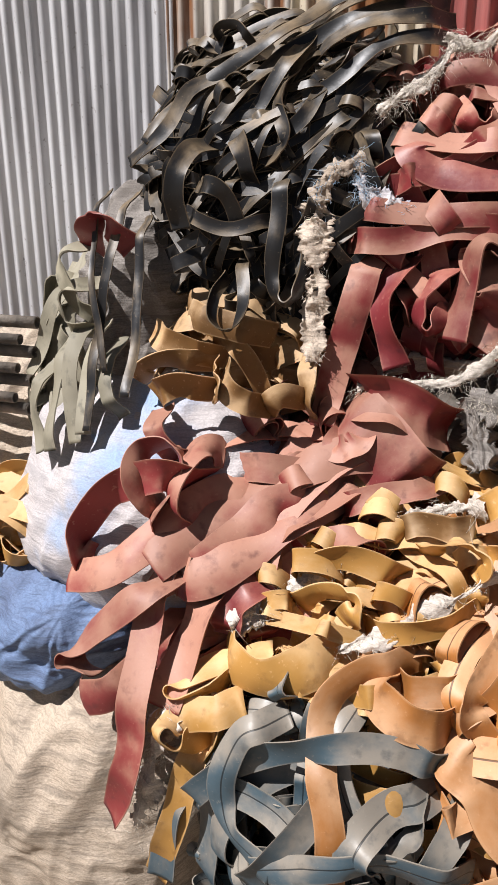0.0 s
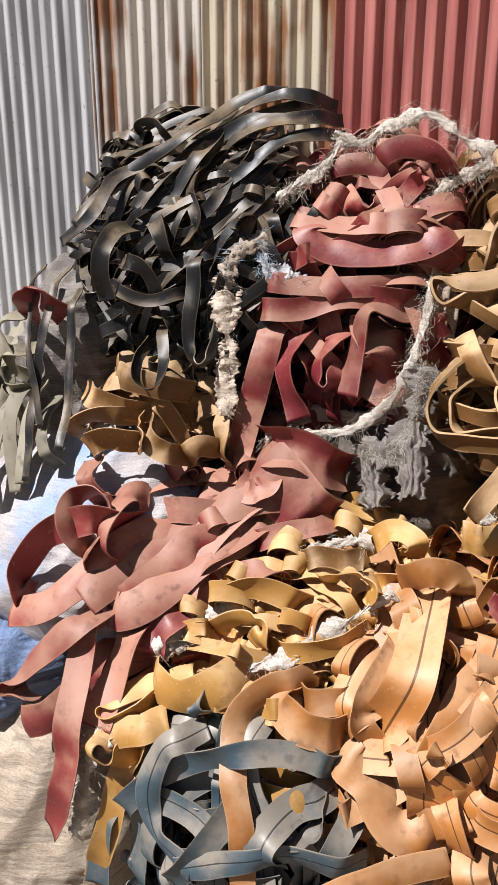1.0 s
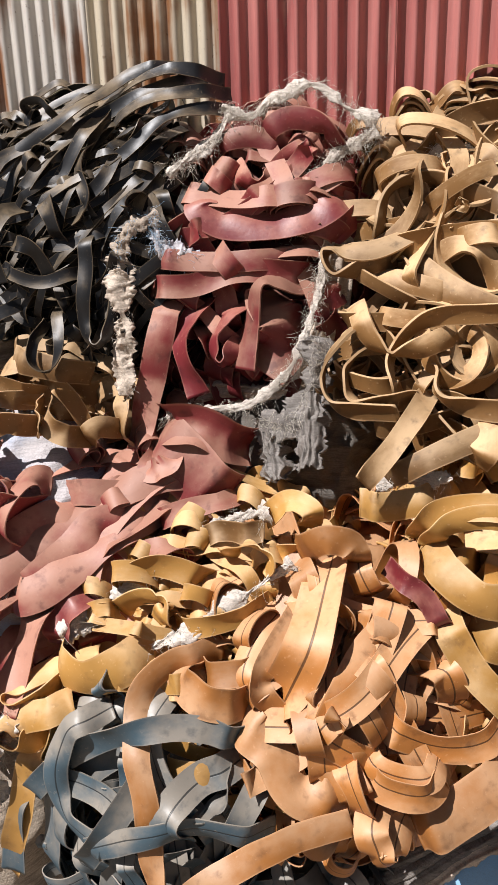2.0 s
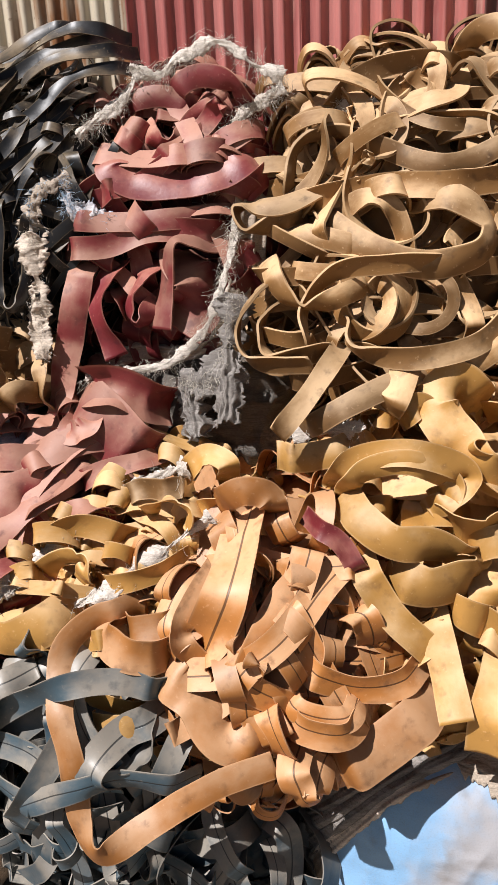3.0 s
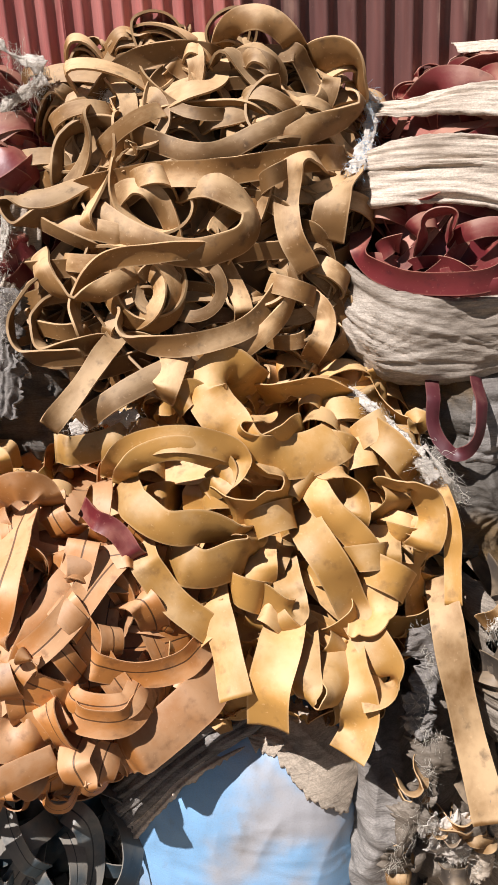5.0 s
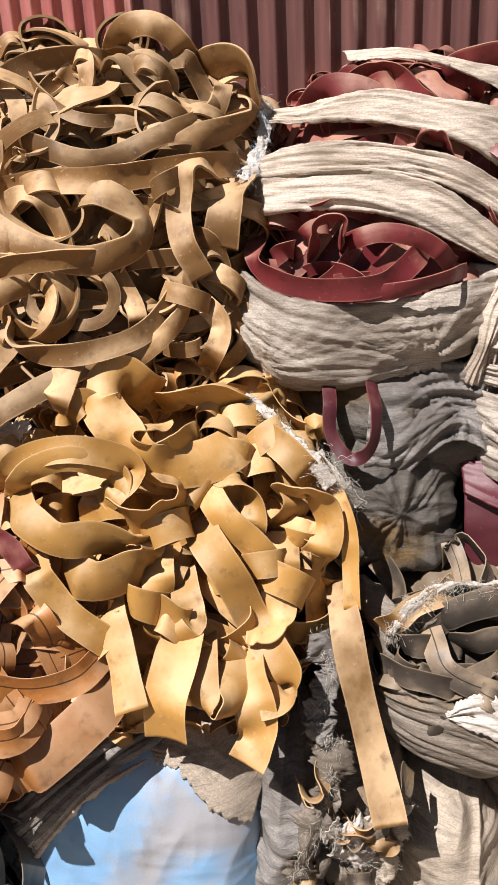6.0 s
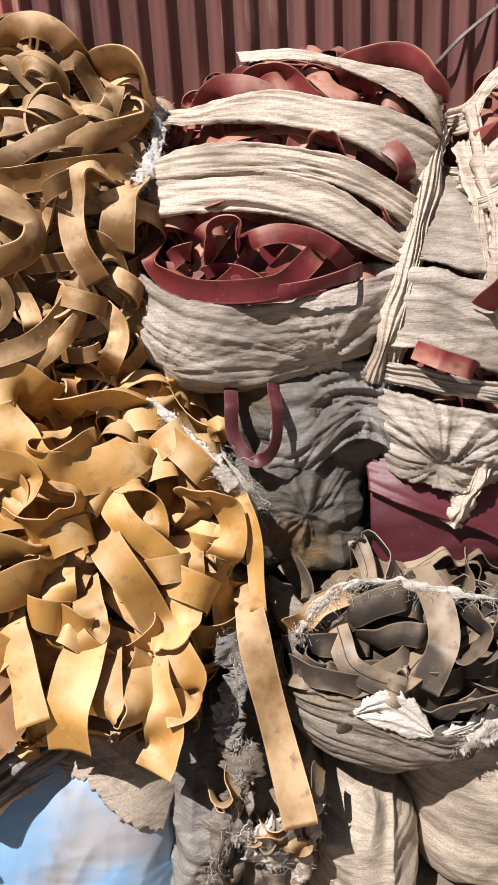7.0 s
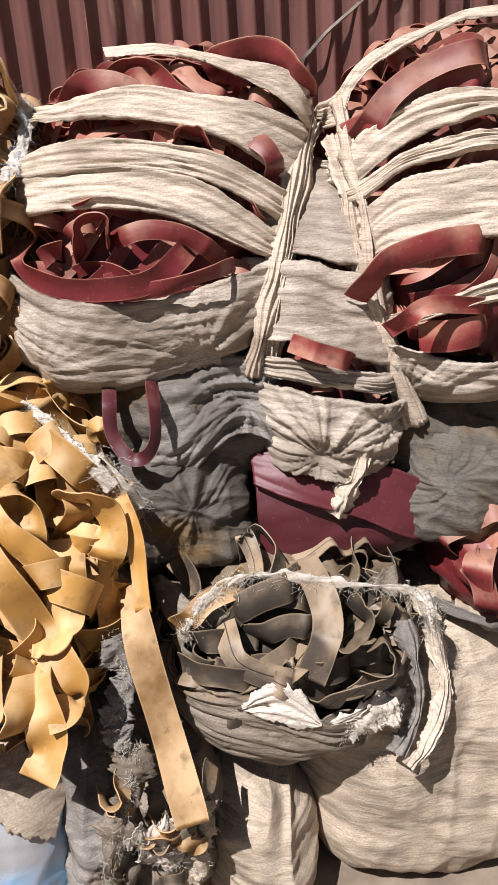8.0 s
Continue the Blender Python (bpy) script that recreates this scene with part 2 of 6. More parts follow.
class Mound:
    """A rounded, leaning form: centre u along the wall, d out from it, z up; half sizes; lean = how far it comes out per metre down."""
    def __init__(self, u, d, z, ru, rd, rz, lean=0.3, power=2.3, lumps=0.05, skew=0.0):
        self.skew = skew
        self.c, self.r, self.lean, self.p, self.lumps = Vector((u, -d, z)), Vector((ru, rd, rz)), lean, power, lumps
        self.shift = Vector((u * 3.1, d * 1.7, z * 2.3))

    def put(self, q, grow=1.0):
        q = q / (sum(abs(a) ** self.p for a in q) ** (1 / self.p))
        k = grow * (1 + self.lumps * noise.noise(q * 2.2 + self.shift))
        s = Vector((q.x * self.r.x, q.y * self.r.y, q.z * self.r.z)) * k
        p = self.c + s
        p.y += self.lean * s.z
        p.x += self.skew * s.z
        p.y = min(p.y, -0.035 - 0.02 * (q.x + 1))
        return p

    def direction(self, p):
        s = p - self.c
        s.y -= self.lean * s.z
        s.x -= self.skew * s.z
        return Vector((s.x / self.r.x, s.y / self.r.y, s.z / self.r.z)).normalized()

    def normal(self, q):
        q = q / (sum(abs(a) ** self.p for a in q) ** (1 / self.p))
        g = Vector([math.copysign(abs(a) ** (self.p - 1), a) / r for a, r in zip(q, self.r)])
        g.z -= self.lean * g.y + self.skew * g.x
        return g.normalized()

    def front(self, u, z):
        """The surface's direction where it shows at u and z."""
        x, h = (u - self.c.x - self.skew * (z - self.c.z)) / self.r.x, (z - self.c.z) / self.r.z
        rest = 1 - abs(x) ** self.p - abs(h) ** self.p
        return Vector((x, -(max(rest, 0.0004) ** (1 / self.p)), h)).normalized()

    def at(self, u, z, out=0.0):
        q = self.front(u, z)
        return self.put(q) + self.normal(q) * out


def mass(m, name, material, parent, grow=0.9, rough=0.05, n=56, label=""):
    """The packed inside of a heap, a lumpy closed form."""
    verts, faces = [], []
    for i in range(n // 2 + 1):
        a = math.pi * i / (n // 2)
        for j in range(n):
            b = 2 * math.pi * j / n
            q = Vector((math.sin(a) * math.cos(b), math.sin(a) * math.sin(b), math.cos(a)))
            verts.append(m.put(q, grow + rough * (noise.noise(q * 7 + m.shift) + 0.5 * noise.noise(q * 17))))
    for i in range(n // 2):
        for j in range(n):
            k = (j + 1) % n
            faces.append((i * n + j, (i + 1) * n + j, (i + 1) * n + k, i * n + k))
    return link(name, verts, faces, material, parent, label, across=[0.0] * len(verts))


def smooth_line(points, n):
    """Catmull-Rom through control points."""
    pts = [Vector(p) for p in points]
    pts = [pts[0] * 2 - pts[1]] + pts + [pts[-1] * 2 - pts[-2]]
    out = []
    spans = len(pts) - 3
    for i in range(n):
        s = spans * i / (n - 1)
        k = min(int(s), spans - 1)
        f = s - k
        a, b, c, d = pts[k:k + 4]
        out.append(0.5 * ((2 * b) + (c - a) * f + (2 * a - 5 * b + 4 * c - d) * f * f + (3 * b - a - 3 * c + d) * f ** 3))
    return out


def ribbon(line, sides, width, thick, material, parent, name="strip", curl=0.0, label=""):
    """A rubber strip with thickness along a line; sides: the way across it at each point."""
    n = len(line)
    verts, across, faces = [], [], []
    S = (-1.0, -0.5, 0.0, 0.5, 1.0)
    tangents = [(line[min(i + 1, n - 1)] - line[max(i - 1, 0)]).normalized() for i in range(n)]
    ways, bends = [], []
    for i in range(n):
        t = tangents[i]
        x = sides[i] - t * sides[i].dot(t)
        x = x.normalized() if x.length > 1e-6 else Vector((0, 0, 1))
        ways.append(x)
        a, c = max(i - 2, 0), min(i + 2, n - 1)
        gap = max((line[c] - line[a]).length, 0.01)
        bends.append(abs((tangents[c] - tangents[a]).dot(x)) / gap)
    for _ in range(24):     # a strip cannot bend in its own plane: it tips on edge there
        bends = [(bends[max(i - 1, 0)] + 2 * bends[i] + bends[min(i + 1, n - 1)]) / 4 for i in range(n)]
    wild = line[0].x * 7.3 + line[0].z * 5.1
    hand = 1 if noise.noise(Vector((wild, 2.0, 3.0))) > -0.1 else -1
    for i, p in enumerate(line):
        t = tangents[i]
        tip = hand * min(1.0, (1.3 if width < 0.1 else 0.55) * width * bends[i]) + 0.3 * noise.noise(Vector((wild, i * 0.025, 1.0)))
        x = Matrix.Rotation(tip, 3, t) @ ways[i]
        nn = x.cross(t).normalized()
        w = width * 0.5 * (1 + 0.05 * noise.noise(Vector((wild, i * 0.06, 6.0))))
        sag = curl * (1 + 0.9 * noise.noise(Vector((wild, i * 0.03, 4.0))))
        for s in S:
            verts.append(p + x * (w * s) + nn * (sag * width * (s * s - 0.4)))
            across.append(s)
        for s in reversed(S):
            verts.append(p + x * (w * s) + nn * (sag * width * (s * s - 0.4) - thick))
            across.append(s)
    k = 2 * len(S)
    for i in range(n - 1):
        for j in range(k):
            h = (j + 1) % k
            faces.append((i * k + j, i * k + h, (i + 1) * k + h, (i + 1) * k + j))
    faces.append(tuple(range(k - 1, -1, -1)))
    faces.append(tuple(range((n - 1) * k, n * k)))
    rims = {0, 4, 5, 9}
    far, way = 0.0, []
    for i in range(n):
        far += (line[i] - line[i - 1]).length if i else 0.0
        way += [far + wild % 5.0] * k
    return link(name, verts, faces, material, parent, label, across=across, along=way,
                sharp=lambda a, b: (a % k) in rims and (a % k) == (b % k))


def strew(m, parent, material, count, width, thick, length, seed, heading=None, wander=2.2, bulge=(0.02, 0.07), pitch=(0.16, 0.4),
          lift=(-0.08, 0.03), twist=0.5, area=None, cup=0.04, grow=1.0, step=0.02, spread=0.8, name="strip"):
    """Strips thrown over a mound: each wanders along the surface, twists, and bulges off it in arcs and overhanging loops."""
    rng = random.Random(seed)
    made, tries = 0, 0
    while made < count and tries < count * 30:
        tries += 1
        q = Vector((rng.uniform(-1, 1), rng.uniform(-1, 0.15), rng.uniform(-0.95, 1))).normalized()
        p = m.put(q, grow)
        if area and not area(p.x, p.z):
            continue
        n = m.normal(q)
        go = heading(p, rng) if heading else Vector((rng.gauss(0, 1), rng.gauss(0, 0.5), rng.gauss(0, 0.8)))
        if heading:
            go = go + Vector((rng.gauss(0, 1), rng.gauss(0, 0.4), rng.gauss(0, 1))) * (1 - spread)
        t = (go - n * go.dot(n)).normalized()
        w = width * rng.uniform(0.7, 1.2)
        steps = max(14, int((rng.uniform(*length) + 0.12) / step))
        seedling, base = rng.uniform(0, 100), rng.uniform(*lift)
        turn, tw0 = rng.uniform(-1, 1) * wander * 0.5, rng.gauss(0, twist * 0.7)
        wave, size = rng.uniform(*pitch), rng.uniform(*bulge)
        over = rng.choice((0.3, 0.8, 1.4, 2.0)) * size
        phase = rng.uniform(0, 6.28)
        line, sides = [], []
        for i in range(steps):
            n = m.normal(q)
            t = (t - n * t.dot(n)).normalized()
            a = (wander * noise.noise(Vector((seedling, i * step * 2.4, 0))) + turn) * step * 2.2
            t = (Matrix.Rotation(a, 3, n) @ t).normalized()
            p = m.put(m.direction(p + t * step), grow)
            q = m.direction(p)
            phase += 6.283 * step / (wave * (1 + 0.5 * noise.noise(Vector((seedling, 3.0, i * step * 2)))))
            swell = 0.6 + 0.8 * noise.noise(Vector((seedling, 8.0, i * step * 1.6)))
            x = Matrix.Rotation(tw0 + twist * 1.4 * noise.noise(Vector((seedling, i * step * 2.2, 9.0))), 3, t) @ n.cross(t)
            v = p + n * (base + size * swell * (1 - math.cos(phase))) + t * (over * swell * math.sin(phase))
            v.y = min(v.y, -0.02)
            line.append(v)
            sides.append(x)
        deep = rng.uniform(0.09, 0.16)
        for i in range(steps):       # both ends are buried in the heap
            e = min(1.0, min(i, steps - 1 - i) * step / 0.11)
            line[i] = line[i] - m.normal(m.direction(line[i])) * (deep * (1 - e * e * (3 - 2 * e)))
        for _ in range(2):
            line = [line[0]] + [(line[i - 1] + line[i] * 2 + line[i + 1]) / 4 for i in range(1, len(line) - 1)] + [line[-1]]
        ribbon(line, sides, w, thick, material, parent, name, cup * rng.uniform(-1, 1))
        made += 1


TO_EYE = Vector((0.0, -0.93, 0.36))


def lay(parent, material, width, thick, points, cup=0.04, name="strip", tuck=0.10):
    """One strip laid by hand: points are (u, d, z, roll), roll in degrees from lying face outwards. Its ends are tucked in, but for a hanging one."""
    n = 12 * len(points)
    line = smooth_line([(u, -d, z) for u, d, z, _ in points], n)
    rolls = smooth_line([(r, 0, 0) for *_, r in points], n)
    sides, last = [], None
    for i in range(n):
        t = (line[min(i + 1, n - 1)] - line[max(i - 1, 0)]).normalized()
        x = TO_EYE.cross(t)
        x = x.normalized() if x.length > 0.2 or last is None else last.copy()
        last = x
        sides.append(Matrix.Rotation(radians(rolls[i].x), 3, t) @ x)
    run = [0.0]
    for i in range(1, n):
        run.append(run[-1] + (line[i] - line[i - 1]).length)
    own = points[0][0] * 13.7 + points[0][2] * 7.1
    for i in range(n):          # rubber does not lie flat: it buckles off the heap and turns a little
        sway = noise.noise(Vector((own, run[i] * 5.0, 0.5))) + 0.15 * noise.noise(Vector((own, run[i] * 14.0, 3.5)))
        line[i] = line[i] + TO_EYE * (0.035 * sway)
        t = (line[min(i + 1, n - 1)] - line[max(i - 1, 0)]).normalized()
        sides[i] = Matrix.Rotation(0.75 * noise.noise(Vector((own, run[i] * 4.5, 7.5))), 3, t) @ sides[i]
    hangs = points[-1][2] < points[0][2] - 0.28
    for i in range(n):
        e = run[i] if hangs else min(run[i], run[-1] - run[i])
        e = min(1.0, e / min(0.10, 0.3 * run[-1]))
        line[i] = line[i] + Vector((0, 1, -0.2)) * (tuck * (1 - e * e * (3 - 2 * e)))
    for _ in range(14):
        sides = [sides[0]] + [(sides[i - 1] + sides[i] * 2 + sides[i + 1]).normalized() for i in range(1, n - 1)] + [sides[-1]]
    return ribbon(line, sides, width, thick, material, parent, name, cup * (1.6 if own % 1.0 < 0.5 else -1.2))


LOOP = ((-0.15, -3.2), (-0.75, -1.2), (-1.05, 0.4), (-0.6, 1.5), (0.3, 1.75), (1.05, 1.0), (0.95, -0.4), (0.45, -1.6), (0.1, -3.2))


def curls(m, parent, material, count, width, thick, radius, seed, area=None, heading=None, flat=(0.2, 1.2), nest=0.35, grow=0.98, stretch=(0.8, 1.5), wide=(1.0, 1.0), name="strip"):
    """Strips that come out of the heap, turn over in a round loop and go back in; some with a second loop inside."""
    rng = random.Random(seed)
    made, tries = 0, 0
    while made < count and tries < count * 40:
        tries += 1
        q = Vector((rng.uniform(-1, 1), rng.uniform(-1, 0.1), rng.uniform(-0.9, 1))).normalized()
        p = m.put(q, grow)
        if area and not area(p.x, p.z):
            continue
        n = m.normal(q)
        go = heading(p, rng) if heading else Vector((rng.gauss(0, 1), rng.gauss(0, 0.5), rng.gauss(0, 1)))
        t = (go - n * go.dot(n)).normalized()
        side = n.cross(t)
        side = (Matrix.Rotation(rng.gauss(0, 0.35), 3, t) @ side).normalized()
        a = rng.uniform(*flat) * rng.choice((-1, 1))
        lie = Matrix.Rotation(a, 3, side)
        tt, nn = lie @ t, lie @ n
        r, long, broad, w = rng.uniform(*radius), rng.uniform(*stretch), rng.uniform(*wide), width * rng.uniform(0.75, 1.15)
        drift = side * rng.uniform(-0.9, 0.9) * w
        for k in range(2 if rng.random() < nest and count - made > 1 else 1):
            rr = r * (1 - 0.3 * k)
            pts = []
            for j, (x, h) in enumerate(LOOP):
                v = p + tt * (x * rr * (broad if h > -1 else 1.0)) + nn * (h * rr * (long if h > 0 else 1.0)) + drift * (j / 8 - 0.5)
                if h < -1:
                    v = v - n * 0.05
                v.y = min(v.y, -0.02)
                pts.append(v)
            line = smooth_line(pts, 44)
            sides = [Matrix.Rotation(0.35 * noise.noise(Vector((seed + made, i * 0.06, k))), 3, n) @ side for i in range(44)]
            ribbon(line, sides, w * (1 - 0.06 * k), thick, material, parent, name, 0.03 * rng.uniform(-1, 1))
            made += 1


def tear(parent, material, points, width, seed, threads, thread_material):
    """Torn sacking along an edge, with its loose threads."""
    cloth = rag(parent, "torn_cloth", material, points, width, seed, "crumpled strip of torn sacking", 0.26 * width)
    if threads:
        frays(cloth, "loose_thread", thread_material, points, threads, 0.030, seed, 0.0007, "loose frayed threads")
    return cloth


CREASES = ((0.5, 2.2, 1.3), (-0.8, 3.4, 1.0), (1.3, 6.0, 0.6), (-0.2, 11.0, 0.35))


def crumple_at(u, z, seed, warp=0.0):
    """Sharp-bottomed creases in four directions, as in stiff plastic cloth."""
    f = 0.0
    for k, (turn, freq, amp) in enumerate(CREASES):
        a, b = u * math.cos(turn) + z * math.sin(turn), z * math.cos(turn) - u * math.sin(turn)
        f += amp * (0.8 - 4 * abs(noise.noise(Vector((a * freq * 0.45 + warp, b * freq * 1.5 + warp, seed + 5 * k)))))
    return f


def around(m, u, z, grow):
    """The form's surface at u and z; past its outline it goes on round the back."""
    x, h = (u - m.c.x - m.skew * (z - m.c.z)) / m.r.x, (z - m.c.z) / m.r.z
    rest = 1 - abs(x) ** m.p - abs(h) ** m.p
    q = m.front(u, z) if rest > 0 else Vector((x, min(0.8, -1.5 * rest), h)).normalized()
    return m.put(q, grow), m.normal(q)


def band(m, parent, material, top, low, seed, crease=0.030, lines=5.0, pulls=(), name="sacking_band", label="", grow=1.03, n=120, k=26, hem=0.010, tail=0.12, jag=0.006):
    """One wrap of sacking round a form between an upper and a lower edge of (u, z) points; its creases run along it and draw together where it narrows."""
    edges = []
    for pts in (top, low):
        a, b = Vector((*pts[0], 0)), Vector((*pts[-1], 0))
        ends = [Vector((*p, 0)) for p in pts]
        if tail:
            ends = [a + Vector((-tail, 0.15 * (a - ends[1]).y, 0))] + ends + [b + Vector((tail, 0.15 * (b - ends[-2]).y, 0))]
        edges.append(smooth_line(ends, n))
    verts, faces = [], []
    for i in range(n):
        for j in range(k + 1):
            w = j / k
            at = edges[0][i].lerp(edges[1][i], w)
            size = (edges[0][i] - edges[1][i]).length
            u, z = at.x, at.y
            fray = jag * (noise.noise(Vector((u * 22, seed, w * 3))) + 0.7 * noise.noise(Vector((u * 70, seed, w * 3))))
            z += fray * max(0.0, abs(2 * w - 1) * 4 - 3)
            p, nn = around(m, u, z, grow)
            warp = 0.8 * noise.noise(Vector((u * 2.5, w * 2, seed)))
            f = 0.0
            for o, amp in ((0, 1.0), (1, 0.55), (2, 0.30)):
                f += amp * (abs(noise.noise(Vector((u * 1.5 * 1.7 ** o + warp, w * lines * 1.9 ** o + warp, seed * 3.1 + o)))) - 0.18) * (1 if o else -1)
            out = min(crease, 0.35 * size) * f + 0.02 * noise.noise(Vector((u * 3, z * 3, seed + 9)))
            for pu, pz, amp in pulls:
                du, dz = u - pu, z - pz
                r = math.hypot(du, dz) + 0.01
                turn = math.atan2(dz, du) + 0.12 * noise.noise(Vector((u * 4, z * 4, seed)))
                ray = abs(noise.noise(Vector((math.cos(turn) * 4.5, math.sin(turn) * 4.5, pu)))) + 0.6 * abs(noise.noise(Vector((math.cos(turn) * 10, math.sin(turn) * 10, pz))))
                out += amp * (0.045 * (ray - 0.2) * math.exp(-r * 3.2) * min(1, r * 10) - 0.03 * math.exp(-(r / 0.07) ** 2))
            lip = max(0.0, 1 - min(w, 1 - w) * size / 0.016)
            p = p + nn * (out + hem * (0.5 * (lip > 0) - 1.6 * lip * lip))
            p.y = min(p.y, -0.03)
            verts.append(p)
    for i in range(n - 1):
        for j in range(k):
            a = i * (k + 1) + j
            faces.append((a, a + 1, a + k + 2, a + k + 1))
    ob = link(name, verts, faces, material, parent, label)
    sol = ob.modifiers.new("thickness", "SOLIDIFY")
    sol.thickness, sol.offset = 0.004, -1
    return ob


def pleats(parent, material, points, width, seed, folds=4, depth=0.022, name="gathered_cloth", label="gathered pleats of pale sacking"):
    """Cloth drawn together into long pleats along a line of (u, d, z) points."""
    n, k = 90, folds * 8
    line = smooth_line([(u, -d, z) for u, d, z in points], n)
    verts, faces = [], []
    for i, p in enumerate(line):
        t = (line[min(i + 1, n - 1)] - line[max(i - 1, 0)]).normalized()
        x = t.cross(Vector((0, -1, 0.3))).normalized()
        nn = x.cross(t).normalized()
        w = width * (0.75 + 0.7 * noise.noise(Vector((seed * 2.7, i * 0.07, 0))))
        for j in range(k + 1):
            f = 2 * j / k - 1
            wave = 2 * abs((f * folds * 0.5 + 0.5 * noise.noise(Vector((i * 0.05, f * 2, seed)))) % 1.0 - 0.5)
            tall = depth * (0.5 + 1.2 * abs(noise.noise(Vector((i * 0.06, f * 3, seed + 4)))))
            edge = (0.016 * noise.noise(Vector((i * 0.35, f, seed))) + 0.010 * noise.noise(Vector((i * 1.3, f, seed)))) * (abs(f) > 0.9)
            verts.append(p + x * (0.5 * w * f + edge) + nn * (tall * wave - 0.5 * w * f * f))
    for i in range(n - 1):
        for j in range(k):
            a = i * (k + 1) + j
            faces.append((a, a + 1, a + k + 2, a + k + 1))
    ob = link(name, verts, faces, material, parent, label)
    sol = ob.modifiers.new("thickness", "SOLIDIFY")
    sol.thickness, sol.offset = 0.003, -1
    return ob


def cover(m, name, material, parent, grow, u, z, hole=None, wrinkle=0.02, rag=0.03, nu=110, nz=90, label="", pulls=(), thick=0.004):
    """Sacking stretched over a mound between u and z limits, creased towards its pulled points, torn where hole() says."""
    verts, faces, ok = [], [], []
    for i in range(nz + 1):
        for j in range(nu + 1):
            uu, zz = u[0] + (u[1] - u[0]) * j / nu, z[0] + (z[1] - z[0]) * i / nz
            x, h = (uu - m.c.x) / m.r.x, (zz - m.c.z) / m.r.z
            q = m.front(uu, zz)
            inside = abs(x) ** m.p + abs(h) ** m.p < 1.0
            p = m.put(q, grow)
            nn = m.normal(q)
            s = Vector((uu, zz, m.shift.x))
            warp = noise.noise(s * 2.2) * 0.5
            f = 0.9 * noise.noise(s * 2.5) + crumple_at(uu, zz, m.shift.x, warp)
            for pu, pz, amp in pulls:
                du, dz = uu - pu, zz - pz
                r = math.hypot(du, dz) + 0.02
                turn = math.atan2(dz, du) + 0.5 * noise.noise(s * 6)
                f += 0.5 * amp * (0.5 - abs(noise.noise(Vector((turn * 3.2, r * 1.5, pu)))) * 2.2) * math.exp(-r * 2.6) * min(1, r * 9) * 1.6
                f -= amp * 0.5 * math.exp(-(r / 0.09) ** 2)
            p = p + nn * (wrinkle * f)
            p.y = min(p.y, -0.03)
            verts.append(p)
            jag = rag * (noise.noise(Vector((uu * 17, zz * 17, 2.0))) + 0.6 * noise.noise(Vector((uu * 60, zz * 60, 4.0))))
            edge = min(uu - u[0], u[1] - uu, zz - z[0], z[1] - zz)
            ok.append(inside and edge + jag * 1.2 > rag * 0.6 and not (hole and hole(uu, zz, jag)))
    w = nu + 1
    for i in range(nz):
        for j in range(nu):
            a = (i * w + j, i * w + j + 1, (i + 1) * w + j + 1, (i + 1) * w + j)
            if all(ok[k] for k in a):
                faces.append(a)
    count = {}
    for f in faces:
        for a, c in zip(f, f[1:] + f[:1]):
            count[(min(a, c), max(a, c))] = count.get((min(a, c), max(a, c)), 0) + 1
    rim = {}
    for (a, c), k in count.items():
        if k == 1:
            rim.setdefault(a, []).append(c)
            rim.setdefault(c, []).append(a)
    for _ in range(3):
        moved = {a: verts[a] * 0.4 + (verts[near[0]] + verts[near[1]]) * 0.3 for a, near in rim.items() if len(near) == 2}
        for a, v in moved.items():
            verts[a] = v
    used = sorted({k for f in faces for k in f})
    index = {k: i for i, k in enumerate(used)}
    ob = link(name, [verts[k] for k in used], [tuple(index[k] for k in f) for f in faces], material, parent, label)
    sol = ob.modifiers.new("thickness", "SOLIDIFY")
    sol.thickness, sol.offset = thick, -1
    return ob


def frays(parent, name, material, spots, count, length, seed, width=0.0022, label=""):
    """Loose threads that stick out along a torn edge; spots: (u, d, z) along the edge."""
    rng = random.Random(seed)
    edge = smooth_line([(u, -d, z) for u, d, z in spots], 60)
    verts, faces = [], []
    for _ in range(int(count * 3.2)):
        p = edge[rng.randrange(60)] + Vector((rng.gauss(0, 0.018), rng.gauss(0, 0.014), rng.gauss(0, 0.018)))
        go = Vector((rng.gauss(0, 1), rng.gauss(-0.5, 0.6), rng.gauss(-0.2, 1))).normalized()
        size, s = rng.uniform(0.3, 1) * length, rng.uniform(0.6, 1.5) * width
        side = go.cross(Vector((rng.gauss(0, 1), rng.gauss(0, 1), rng.gauss(0, 1)))).normalized() * s
        up = go.cross(side).normalized() * s
        bend = Vector((rng.gauss(0, 1), rng.gauss(0, 0.5), rng.gauss(-0.8, 1))) * size * 1.1
        curl, beat = Vector((rng.gauss(0, 1), rng.gauss(0, 1), rng.gauss(0, 1))) * size * 0.28, rng.uniform(3, 8)
        k = len(verts)
        for i in range(7):
            f = i / 6
            c = p + go * size * f + bend * f * f + curl * math.sin(beat * f)
            verts += [c + side, c + up, c - side * 0.8 - up * 0.6]
        for i in range(6):
            for j in range(3):
                h = (j + 1) % 3
                faces.append((k + i * 3 + j, k + i * 3 + h, k + i * 3 + 3 + h, k + i * 3 + 3 + j))
    ob = link(name, verts, faces, material, parent, label)
    return tagged(ob, kind="stuff")


